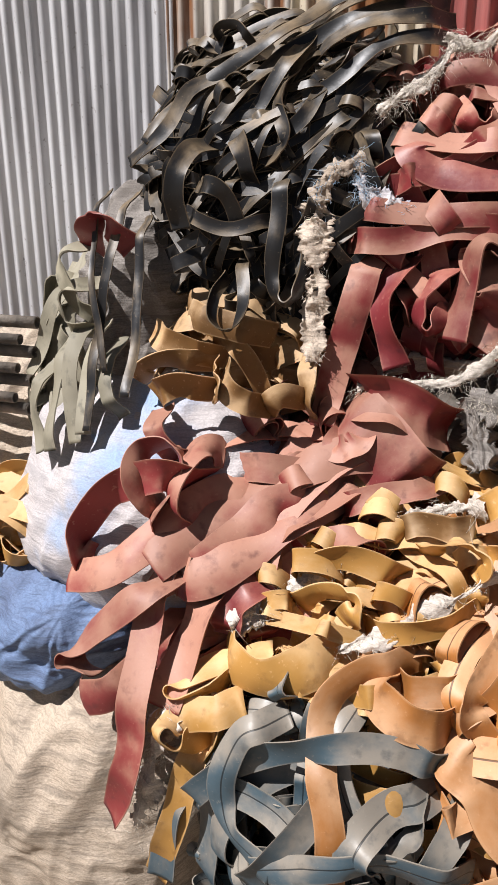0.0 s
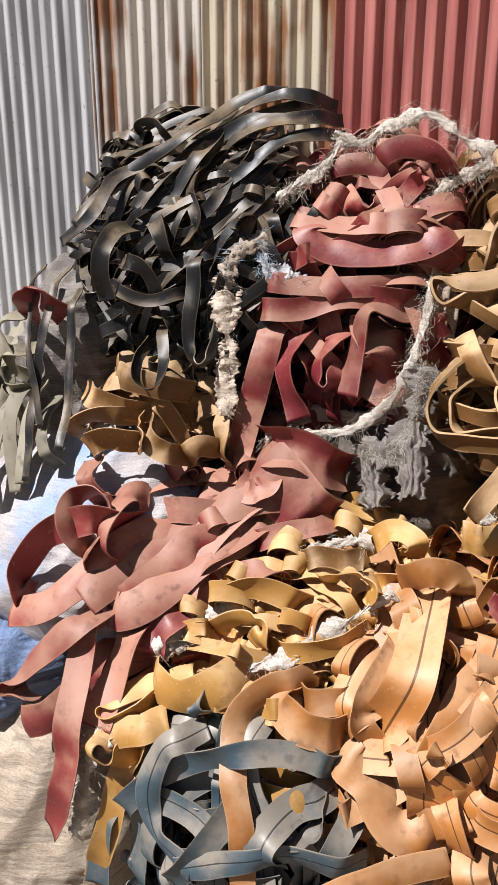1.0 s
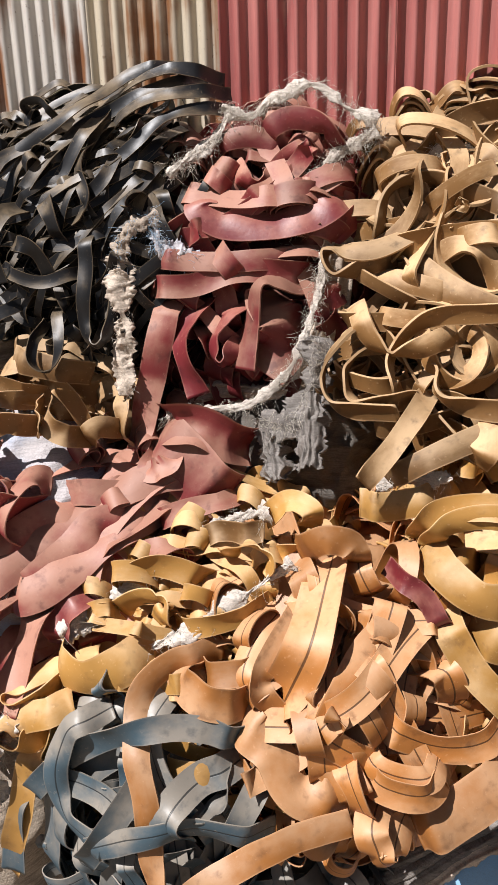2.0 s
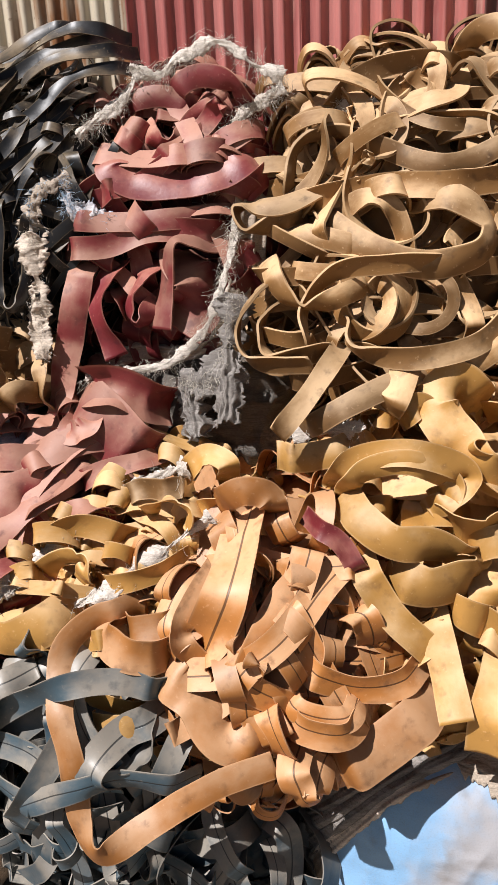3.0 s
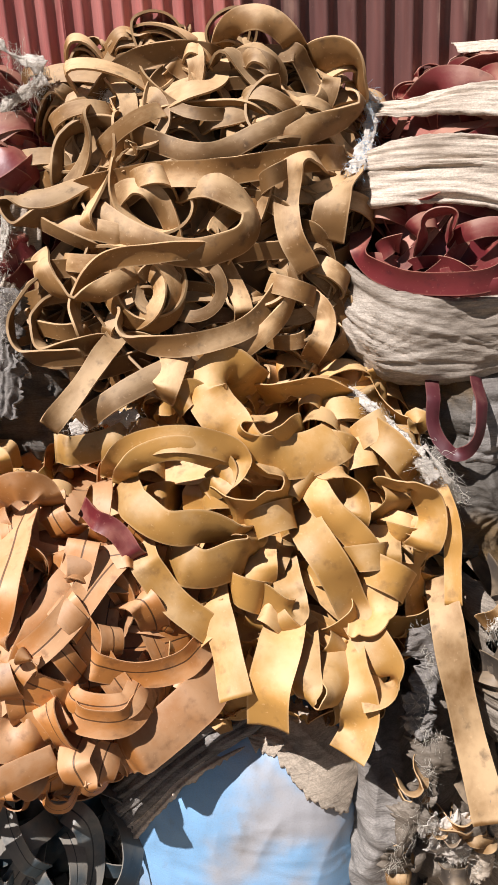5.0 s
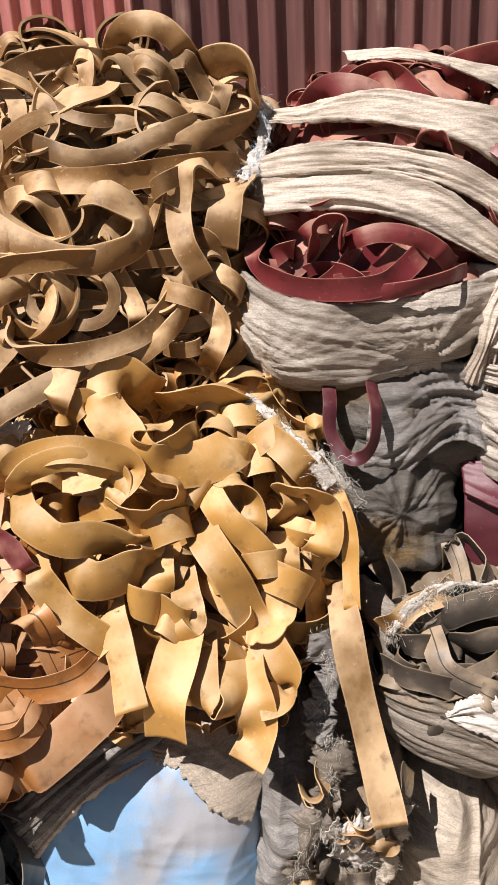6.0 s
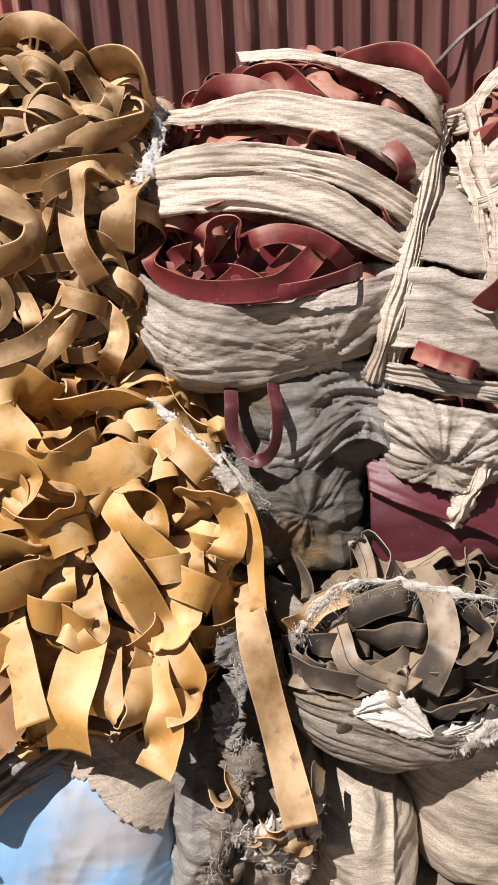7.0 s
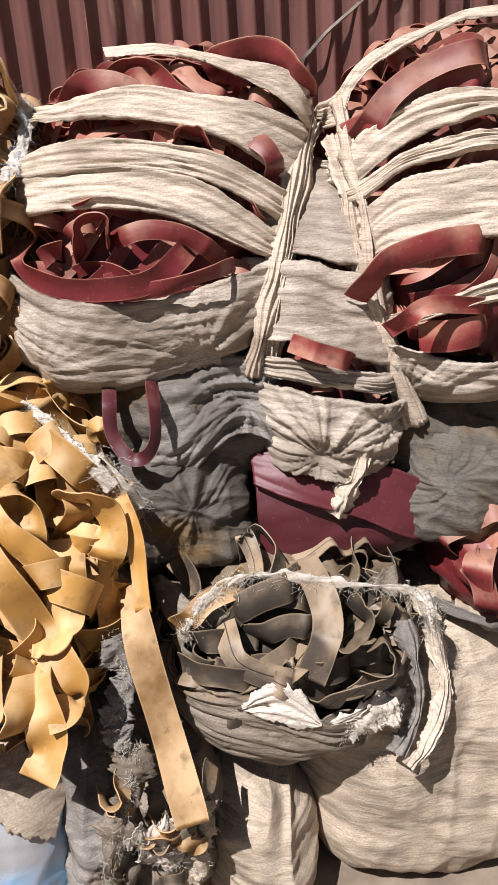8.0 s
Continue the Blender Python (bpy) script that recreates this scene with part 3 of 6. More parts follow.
def rag(parent, name, material, spots, width, seed, label="", crumple=0.03, n=120):
    """A crumpled strip of torn cloth along an edge."""
    rng = random.Random(seed)
    line = smooth_line([(u, -d, z) for u, d, z in spots], n)
    verts, faces = [], []
    m, run = 9, 0.0
    for i, p in enumerate(line):
        run += (p - line[i - 1]).length if i else 0.0
        t = (line[min(i + 1, n - 1)] - line[max(i - 1, 0)]).normalized()
        x = t.cross(Vector((0, -1, 0.35))).normalized()
        nn = x.cross(t).normalized()
        w = width * max(0.15, 0.75 + 1.1 * noise.noise(Vector((seed * 3.3, run * 7, 0))) + 0.5 * noise.noise(Vector((seed * 1.3, run * 23, 0))))
        for j in range(m):
            s = 2 * j / (m - 1) - 1
            tear = 1 + (0.5 * noise.noise(Vector((run * 14, seed, s))) + 0.35 * noise.noise(Vector((run * 75, seed, s))) if abs(s) > 0.9 else 0.0)
            bump = noise.noise(Vector((run * 11, s * w * 9, seed))) + 0.6 * max(0.0, 1 - 5 * abs(noise.noise(Vector((run * 9 + s * w * 20, s * w * 6, seed + 5)))))
            verts.append(p + x * (w * 0.5 * s * tear) + nn * (min(crumple, 0.03) * bump - 0.10 * w * s * s))
    for i in range(n - 1):
        for j in range(m - 1):
            faces.append((i * m + j, i * m + j + 1, (i + 1) * m + j + 1, (i + 1) * m + j))
    ob = link(name, verts, faces, material, parent, label)
    sol = ob.modifiers.new("thickness", "SOLIDIFY")
    sol.thickness = 0.003
    return ob


# ---- ground and wall ----
def build_ground():
    n, size = 60, 60.0
    verts = [(size * (i / n - 0.5) * abs(2 * i / n - 1) * 2, size * (j / n - 0.5) * abs(2 * j / n - 1) * 2, GROUND + 0.02 * noise.noise(Vector((i * 0.7, j * 0.7, 0)))) for j in range(n + 1) for i in range(n + 1)]
    faces = [(j * (n + 1) + i, j * (n + 1) + i + 1, (j + 1) * (n + 1) + i + 1, (j + 1) * (n + 1) + i) for j in range(n) for i in range(n)]
    ob = link("ground", verts, faces, DIRT)
    ob.matrix_world = YARD
    tagged(ob, "dry trodden dirt ground of the scrap yard", "ground", kind="structure")


build_ground()
wall = thing("wall_back", "corrugated metal fence of zinc, rusted and red painted sheets", "fence", kind="structure")


def corrugated(u0, u1, pitch, depth, material, name, label, top=4.3, proud=0.0, boxy=1.0, lean=0.0):
    per = 12
    n = int((u1 - u0) / pitch * per) + 1
    verts, faces = [], []
    rows = 10
    for k in range(rows + 1):
        z = GROUND + (top - GROUND) * k / rows
        for i in range(n):
            u = u0 + (u1 - u0) * i / (n - 1)
            s = math.cos(2 * math.pi * (u - u0) / pitch)
            s = 2 * ((s + 1) / 2) ** boxy - 1
            verts.append((u + lean * z, -(proud + depth * 0.5 * (s + 1)) + 0.006 * noise.noise(Vector((u * 2, z * 1.4, 7))), z))
    for k in range(rows):
        for i in range(n - 1):
            faces.append((k * n + i, k * n + i + 1, (k + 1) * n + i + 1, (k + 1) * n + i))
    ob = link(name, verts, faces, material, wall, label)
    sol = ob.modifiers.new("thickness", "SOLIDIFY")
    sol.thickness, sol.offset = 0.0015, 1
    return ob


for k in range(3):
    corrugated(-2.66 + 0.76 * k, -1.89 + 0.76 * k, 0.069, 0.024, ZINC, "sheet", "grey weathered zinc sheet", proud=0.001 + 0.004 * (k % 2))
corrugated(-0.40, 0.22, 0.073, 0.026, RUSTY_GREY, "sheet", "rust-streaked zinc sheet", proud=0.004)
corrugated(0.20, 0.875, 0.073, 0.026, RUSTY, "sheet", "rust-streaked yellowed sheet", proud=0.001)
for k in range(2):
    corrugated(0.86 + 0.81 * k, 1.68 + 0.81 * k, 0.092, 0.036, REDPAINT, "sheet", "faded red painted sheet", proud=0.005 - 0.004 * (k % 2), boxy=2.8)
for k in range(5):
    corrugated(2.48 + 0.87 * k, 3.36 + 0.87 * k, 0.126, 0.046, SHADEDBROWN, "sheet", "shaded red-brown painted sheet", proud=0.005 - 0.004 * (k % 2), boxy=2.6)

# ---- heaps along the wall ----
def sideways(p, rng):
    return Vector((1, 0, rng.gauss(0, 0.35)))


def downward(p, rng):
    return Vector((rng.gauss(0, 0.5), -0.2, -1))


# black strips
black = thing("black_strip_heap", "tall heap of glossy black rubber strips against the fence", "rubber heap")
M_BLACK = Mound(0.25, 0.10, 2.58, 0.66, 0.52, 0.76, 0.28, 2.2, 0.06)
mass(M_BLACK, "core", BLACK, black, 0.70, 0.10)


def black_way(p, rng):
    if p.z > 2.85:
        return Vector((-1.0, -0.5, -0.55 - (p.x - 0.3)))
    return Vector((rng.gauss(-0.2, 0.6), -0.2, -1))


strew(M_BLACK, black, BLACK, 190, 0.048, 0.004, (0.5, 1.3), 11, black_way, 1.6, (0.01, 0.035), (0.25, 0.6), (-0.07, 0.02), 0.6, lambda u, z: z > 2.72, spread=0.85)
curls(M_BLACK, black, BLACK, 70, 0.055, 0.004, (0.025, 0.045), 13, lambda u, z: 1.95 < z < 3.2, flat=(0.4, 1.2), stretch=(0.9, 2.2))
strew(M_BLACK, black, BLACK, 180, 0.055, 0.004, (0.3, 0.9), 12, black_way, 4.0, (0.02, 0.06), (0.2, 0.5), (-0.14, 0.02), 0.9, lambda u, z: 1.95 < z <= 2.8, spread=0.4)


def yellow_way(p, rng):
    return Vector((p.x - 2.5 + rng.gauss(0, 0.5), -0.2, -0.7))


# red strips in a torn white sack
redsack = thing("red_strip_heap", "heap of dark red rubber strips bursting from a torn white sack", "rubber heap")
M_REDSACK = Mound(1.02, 0.06, 2.45, 0.58, 0.46, 0.70, 0.30, 2.3, 0.05)
mass(M_REDSACK, "core", DARKRED, redsack, 0.70, 0.10)
curls(M_REDSACK, redsack, RED, 24, 0.09, 0.004, (0.03, 0.05), 23, lambda u, z: z > 2.1, flat=(0.5, 1.3))
curls(M_REDSACK, redsack, RED, 40, 0.10, 0.004, (0.04, 0.07), 24, lambda u, z: z > 2.4, sideways, (0.1, 1.0), 0.3, 0.93, (0.7, 1.2), (1.1, 2.2))
curls(M_REDSACK, redsack, DARKRED, 26, 0.11, 0.004, (0.04, 0.06), 25, lambda u, z: 1.95 < z < 2.4, downward, (0.3, 1.2), 0.3, 0.91, (0.8, 1.6), (1.0, 1.6))
strew(M_REDSACK, redsack, RED, 60, 0.10, 0.004, (0.4, 0.9), 21, sideways, 1.6, (0.02, 0.065), (0.2, 0.45), (-0.12, 0.02), 0.4, lambda u, z: z > 2.45, spread=0.75)
strew(M_REDSACK, redsack, DARKRED, 55, 0.12, 0.004, (0.35, 0.7), 22, downward, 1.4, (0.02, 0.06), (0.2, 0.5), (-0.13, 0.0), 0.4, lambda u, z: 1.9 < z <= 2.5, spread=0.75)

# ochre-brown belts
olive = thing("brown_strip_heap", "heap of thick ochre-brown rubber belts coiled in loops", "rubber heap")
M_OLIVE = Mound(2.22, 0.10, 2.42, 0.80, 0.50, 0.84, 0.42, 2.3, 0.05)
mass(M_OLIVE, "core", OLIVE, olive, 0.70, 0.10)
strew(M_OLIVE, olive, OLIVE, 60, 0.075, 0.010, (0.5, 1.3), 30, sideways, 4.0, (0.02, 0.05), (0.3, 0.7), (-0.16, -0.08), 0.7, lambda u, z: z > 1.7, spread=0.7)
strew(M_OLIVE, olive, OLIVE, 85, 0.072, 0.011, (0.7, 1.8), 31, sideways, 5.0, (0.02, 0.06), (0.3, 0.7), (-0.10, 0.02), 0.8, lambda u, z: z > 1.7, spread=0.8)

curls(M_OLIVE, olive, OLIVE, 80, 0.08, 0.011, (0.05, 0.085), 32, lambda u, z: z > 1.7, sideways, (0.0, 1.1), 0.45, 0.95, (0.7, 1.3), (1.2, 2.6))

# red sheets and strips
band(M_REDSACK, redsack, SACK_WHITE, ((0.62, 1.88), (0.90, 1.97), (1.19, 2.00), (1.35, 2.21), (1.38, 2.50), (1.40, 2.67)), ((0.62, 1.79), (0.96, 1.80), (1.26, 1.90), (1.47, 2.15), (1.52, 2.47), (1.52, 2.66)), 26, 0.03, 4.0, name="sack_lip", label="torn lip of the white sack", grow=1.04, tail=0.0, jag=0.02)
pleats(redsack, SACK_GREY, ((1.40, 0.74, 1.98), (1.42, 0.84, 1.85), (1.44, 1.00, 1.74)), 0.16, 28, 4, 0.03)
pleats(redsack, SACK_GREY, ((1.20, 0.72, 1.86), (1.24, 0.80, 1.74), (1.28, 0.88, 1.62)), 0.20, 29, 4, 0.03)
redpile = thing("red_sheet_heap", "spilled heap of wide dusty red rubber strips", "rubber heap")
M_REDPILE = Mound(0.45, 0.72, 1.18, 0.74, 0.62, 0.66, 0.55, 2.2, 0.06)
mass(M_REDPILE, "core", RED, redpile, 0.70, 0.10)


def spill(p, rng):
    return Vector((-0.8, -0.4, -0.7))


curls(M_REDPILE, redpile, RED, 36, 0.11, 0.004, (0.035, 0.055), 42, lambda u, z: z > 1.0 and u > -0.2, spill, flat=(0.6, 1.3))
strew(M_REDPILE, redpile, RED, 90, 0.115, 0.004, (0.5, 1.0), 41, spill, 1.2, (0.02, 0.06), (0.3, 0.6), (-0.12, 0.01), 0.3, lambda u, z: z > 0.85 and u > -0.3, spread=0.8)


# yellow strips in a torn white sack, tan strips, slate-blue strips
yellow_low = thing("yellow_strip_heap", "heap of yellow rubber strips with torn white sacking between", "rubber heap")
M_YLOW = Mound(1.02, 0.82, 0.85, 0.76, 0.86, 0.74, 0.48, 2.2, 0.05)
mass(M_YLOW, "core", YELLOW, yellow_low, 0.70, 0.10)
curls(M_YLOW, yellow_low, YELLOW, 30, 0.085, 0.004, (0.026, 0.042), 52, lambda u, z: z > 0.6)
curls(M_YLOW, yellow_low, YELLOW, 90, 0.085, 0.004, (0.032, 0.052), 53, lambda u, z: z > 0.6, sideways, (0.0, 1.0), 0.3, 1.02, (0.7, 1.3), (1.0, 1.9))
strew(M_YLOW, yellow_low, YELLOW, 140, 0.085, 0.004, (0.3, 0.8), 51, None, 1.5, (0.025, 0.065), (0.17, 0.35), (-0.12, 0.02), 0.4, lambda u, z: z > 0.55 or u < 0.5)

teal = thing("slate_strip_heap", "heap of slate-blue and grey rubber strips tangled together", "rubber heap")
M_TEAL = Mound(0.88, 1.15, 0.40, 0.58, 0.78, 0.66, 0.2, 2.3, 0.05)
mass(M_TEAL, "core", TEAL, teal, 0.70, 0.10)
curls(M_TEAL, teal, TEAL, 26, 0.085, 0.005, (0.035, 0.055), 62, lambda u, z: z > 0.1, flat=(0.6, 1.3))
strew(M_TEAL, teal, TEAL, 90, 0.10, 0.005, (0.5, 1.1), 61, None, 1.5, (0.02, 0.06), (0.25, 0.6), (-0.13, 0.0), 0.35, lambda u, z: z > -0.2)

slate_low = thing("slate_strip_heap", "low heap of dark slate rubber strips beside the painted sack", "rubber heap")
M_SLATE = Mound(1.52, 1.05, 0.02, 0.46, 0.78, 0.50, 0.2, 2.3, 0.06)
mass(M_SLATE, "core", TEAL, slate_low, 0.70, 0.10)
strew(M_SLATE, slate_low, TEAL, 60, 0.11, 0.005, (0.4, 0.9), 63, downward, 2.5, (0.02, 0.06), (0.25, 0.6), (-0.10, 0.02), 0.6, lambda u, z: z > -0.4, spread=0.5)

tan = thing("tan_strip_heap", "heap of smooth orange-tan rubber strips with grooved backs", "rubber heap")
M_TAN = Mound(1.55, 1.0, 0.92, 0.66, 0.74, 0.62, 0.48, 2.2, 0.05)
mass(M_TAN, "core", TAN, tan, 0.70, 0.10)
curls(M_TAN, tan, TAN, 40, 0.11, 0.005, (0.045, 0.07), 73, lambda u, z: z > 0.4, downward, (0.0, 1.0), 0.4, 0.91, (0.7, 1.2), (1.2, 2.2))
curls(M_TAN, tan, TAN, 20, 0.10, 0.005, (0.035, 0.055), 72, lambda u, z: z > 0.4, flat=(0.6, 1.3))
strew(M_TAN, tan, TAN, 110, 0.11, 0.005, (0.5, 1.1), 71, downward, 1.3, (0.02, 0.07), (0.25, 0.6), (-0.14, 0.0), 0.35, lambda u, z: z > 0.3, spread=0.5)

yellow = thing("yellow_band_heap", "big heap of wide yellow rubber bands curled into loops", "rubber heap")
M_YEL = Mound(2.52, 0.60, 1.12, 0.76, 0.64, 0.76, 0.52, 2.3, 0.05)
mass(M_YEL, "core", YELLOW, yellow, 0.70, 0.10)
curls(M_YEL, yellow, YELLOW, 45, 0.125, 0.004, (0.035, 0.06), 82, lambda u, z: z > 0.5)
curls(M_YEL, yellow, YELLOW, 90, 0.13, 0.004, (0.045, 0.075), 83, lambda u, z: z > 0.55, sideways, (0.0, 0.9), 0.3, 0.95, (0.7, 1.2), (1.0, 1.9))
strew(M_YEL, yellow, YELLOW, 140, 0.125, 0.004, (0.35, 0.9), 81, yellow_way, 1.2, (0.03, 0.085), (0.22, 0.45), (-0.14, 0.02), 0.35, lambda u, z: z > 0.45, spread=0.5)

# bales wrapped in white sacking
def lens(uc, zc, half, height, slope):
    return lambda u, z, j: abs(u - uc) < half and abs(z - (zc + slope * (u - uc))) < height * (1 - ((u - uc) / half) ** 2) + 0.3 * j


def bale(name, label, m, seed, zlow, strips=90, width=0.075):
    ob = thing(name, label, "bale", "bales wrapped in white sacking")
    mass(m, "core", DARKRED, ob, 0.76, 0.08)
    curls(m, ob, RED, strips // 2, width, 0.004, (0.03, 0.05), seed + 40, lambda u, z: z > zlow, sideways, (0.8, 1.35), grow=0.86)
    strew(m, ob, RED, strips, width, 0.004, (0.4, 0.9), seed, sideways, 2.5, (0.012, 0.035), (0.2, 0.5), (-0.09, -0.045), 0.5, lambda u, z: z > zlow, grow=0.97)
    return ob


M_BALE1 = Mound(3.58, 0.08, 2.41, 0.65, 0.56, 0.70, 0.33, 3.3, 0.03, 0.28)
bale_one = bale("wrapped_bale", "bale of red rubber strips in slit white woven sacking", M_BALE1, 91, 2.0)
band(M_BALE1, bale_one, SACK_WHITE, ((3.54, 3.08), (3.69, 3.07), (3.97, 3.00), (4.19, 2.93), (4.31, 2.80)), ((3.54, 3.04), (3.80, 3.00), (3.98, 2.91), (4.09, 2.84), (4.26, 2.69)), 1, tail=0.12)
band(M_BALE1, bale_one, SACK_WHITE, ((3.20, 2.87), (3.43, 2.92), (3.73, 2.89), (3.96, 2.83), (4.30, 2.70)), ((3.13, 2.80), (3.30, 2.81), (3.48, 2.79), (3.68, 2.75), (3.91, 2.66), (4.13, 2.50)), 2)
band(M_BALE1, bale_one, SACK_WHITE, ((3.00, 2.66), (3.15, 2.72), (3.36, 2.73), (3.63, 2.69), (3.86, 2.62), (4.12, 2.46)), ((2.96, 2.58), (3.21, 2.61), (3.50, 2.60), (3.71, 2.56), (3.89, 2.47), (4.09, 2.34)), 3, grow=1.04)
band(M_BALE1, bale_one, SACK_WHITE, ((2.95, 2.60), (3.21, 2.64), (3.50, 2.63), (3.75, 2.54), (3.93, 2.41), (4.09, 2.28)), ((2.90, 2.43), (3.14, 2.47), (3.37, 2.47), (3.59, 2.42), (3.77, 2.34), (4.04, 2.20)), 4)
band(M_BALE1, bale_one, SACK_DIRTY, ((2.84, 2.31), (2.94, 2.23), (3.10, 2.16), (3.37, 2.12), (3.63, 2.13), (3.85, 2.18), (4.05, 2.21)), ((2.84, 1.86), (3.01, 1.78), (3.23, 1.73), (3.45, 1.72), (3.65, 1.74), (3.81, 1.70), (3.93, 1.66)), 5,
     0.035, 4.0, ((3.66, 1.84, 1.3), (2.98, 1.84, 1.0)), "bag_bottom", "creased bottom of a white woven sack", k=60)
pleats(bale_one, SACK_WHITE, ((4.31, 0.28, 2.74), (4.18, 0.53, 2.49), (4.09, 0.66, 2.25), (4.02, 0.73, 2.03), (3.95, 0.70, 1.66)), 0.11, 6)
pleats(bale_one, SACK_WHITE, ((4.30, 0.25, 2.80), (4.15, 0.55, 2.52), (4.06, 0.67, 2.27), (3.97, 0.74, 2.01), (3.88, 0.73, 1.72)), 0.13, 7, 5)
M_BALE2 = Mound(5.02, 0.30, 2.32, 0.68, 0.56, 0.84, 0.30, 2.8, 0.03)
bale_two = bale("wrapped_bale", "tall bale of red rubber strips in slit white woven sacking", M_BALE2, 92, 1.8)
band(M_BALE2, bale_two, SACK_WHITE, ((4.38, 2.79), (4.50, 2.94), (4.63, 3.02), (4.98, 3.13), (5.30, 3.14)), ((4.38, 2.70), (4.47, 2.87), (4.61, 2.97), (4.93, 3.09), (5.30, 3.10)), 11, tail=0.1)
band(M_BALE2, bale_two, SACK_WHITE, ((4.38, 2.58), (4.45, 2.69), (4.57, 2.77), (4.75, 2.81), (5.01, 2.80), (5.45, 2.72)), ((4.40, 2.48), (4.55, 2.60), (4.69, 2.67), (4.82, 2.69), (5.00, 2.71), (5.45, 2.64)), 12)
band(M_BALE2, bale_two, SACK_WHITE, ((4.40, 2.47), (4.59, 2.60), (4.77, 2.65), (4.99, 2.66), (5.45, 2.60)), ((4.42, 2.41), (4.58, 2.53), (4.76, 2.57), (4.98, 2.59), (5.45, 2.54)), 13)
band(M_BALE2, bale_two, SACK_WHITE, ((4.41, 2.38), (4.58, 2.50), (4.75, 2.53), (4.97, 2.55), (5.45, 2.50)), ((4.39, 2.14), (4.51, 2.23), (4.73, 2.26), (4.95, 2.26), (5.45, 2.22)), 14, lines=7.0)
band(M_BALE2, bale_two, SACK_WHITE, ((4.40, 1.94), (4.54, 1.99), (4.71, 2.05), (4.93, 2.11), (5.45, 2.12)), ((4.44, 1.90), (4.62, 1.96), (4.76, 2.00), (4.93, 2.02), (5.45, 2.02)), 15, grow=1.04)
band(M_BALE2, bale_two, SACK_DIRTY, ((4.43, 1.86), (4.58, 1.83), (4.76, 1.78), (4.93, 1.76), (5.45, 1.72)), ((4.53, 1.52), (4.68, 1.47), (4.81, 1.46), (4.98, 1.46), (5.45, 1.48)), 16,
     0.035, 4.0, ((4.55, 1.60, 1.2),), "bag_bottom", "creased bottom of a white woven sack", k=50)
pleats(bale_two, SACK_WHITE, ((4.36, 0.39, 2.68), (4.37, 0.58, 2.48), (4.39, 0.68, 2.25), (4.40, 0.74, 2.01), (4.47, 0.79, 1.74), (4.59, 0.80, 1.42)), 0.12, 17)
pleats(bale_two, SACK_WHITE, ((4.40, 0.39, 2.83), (4.40, 0.60, 2.54), (4.42, 0.72, 2.32), (4.43, 0.79, 2.04), (4.50, 0.84, 1.77), (4.63, 0.84, 1.44)), 0.11, 18, 3)
M_BALE3 = Mound(4.24, 0.36, 1.82, 0.35, 0.48, 0.72, 0.30, 3.0, 0.03)
bale_three = bale("wrapped_bale", "slumped dirty white sack with two slits showing rubber", M_BALE3, 93, 1.5, 40)
band(M_BALE3, bale_three, SACK_DIRTY, ((4.10, 2.55), (4.28, 2.55), (4.37, 2.54), (4.50, 2.50)), ((4.02, 2.23), (4.17, 2.21), (4.29, 2.17), (4.42, 2.15)), 21, k=40)
band(M_BALE3, bale_three, SACK_DIRTY, ((4.00, 2.20), (4.17, 2.19), (4.28, 2.15), (4.43, 2.12)), ((3.94, 1.87), (4.08, 1.88), (4.22, 1.83), (4.43, 1.75)), 22, k=40)
band(M_BALE3, bale_three, SACK_DIRTY, ((3.95, 1.81), (4.07, 1.81), (4.21, 1.77), (4.43, 1.72)), ((3.94, 1.72), (4.04, 1.72), (4.18, 1.69), (4.43, 1.63)), 23)
band(M_BALE3, bale_three, SACK_DIRTY, ((3.93, 1.69), (4.04, 1.69), (4.18, 1.65), (4.43, 1.59)), ((3.90, 1.32), (4.00, 1.33), (4.11, 1.31), (4.30, 1.26), (4.48, 1.30)), 24,
     0.035, 4.0, ((4.14, 1.40, 1.4), (4.45, 1.5, 0.8)), "bag_bottom", "creased bottom of a dirty white sack", k=50)
pleats(bale_three, SACK_WHITE, ((4.34, 0.93, 1.46), (4.30, 0.97, 1.32), (4.23, 0.98, 1.20), (4.19, 0.97, 1.10)), 0.17, 25, 3, 0.03, "corner_flap", "tied corner of the sack hanging down")

# sacks
def sack(name, label, m, material, pulls=(), grow=1.0, wrinkle=0.016, hole=None, zr=None, ur=None, rag_size=0.015):
    ob = thing(name, label, "sack")
    u = ur or (m.c.x - m.r.x, m.c.x + m.r.x)
    z = zr or (m.c.z - m.r.z, m.c.z + m.r.z)
    mass(m, "filling", material, ob, 0.93, 0.05)
    cover(m, "cloth", material, ob, grow, u, z, hole, wrinkle, rag_size, 140, 120, pulls=pulls)
    return ob


sack("pale_sack", "full sack of faded white and blue plastic under red strips", Mound(-0.13, 0.68, 1.34, 0.68, 0.64, 0.52, 0.45, 2.4, 0.05), SACK_BLUE, ((0.45, 1.6, 0.8),), 1.0, 0.009)
sack("blue_sack", "full blue plastic sack lying under red strips", Mound(-0.46, 0.82, 0.80, 0.46, 0.74, 0.32, 0.3, 2.4, 0.05), SACK_DEEPBLUE, ((-0.3, 0.95, 1.2),))
sack("debris_sack", "dusty heap of filled sacks beside the zinc fence", Mound(-1.25, 0.5, 0.9, 0.75, 0.6, 0.95, 0.5, 2.3, 0.12), SACK_BEIGE, ((-0.9, 1.4, 1.0),))
sack("grey_bag", "dirty pale sack behind hanging black strips", Mound(-0.36, 0.30, 2.10, 0.32, 0.46, 0.50, 0.3, 2.3, 0.08), SACK_GREY, ((-0.4, 2.3, 1.0),))
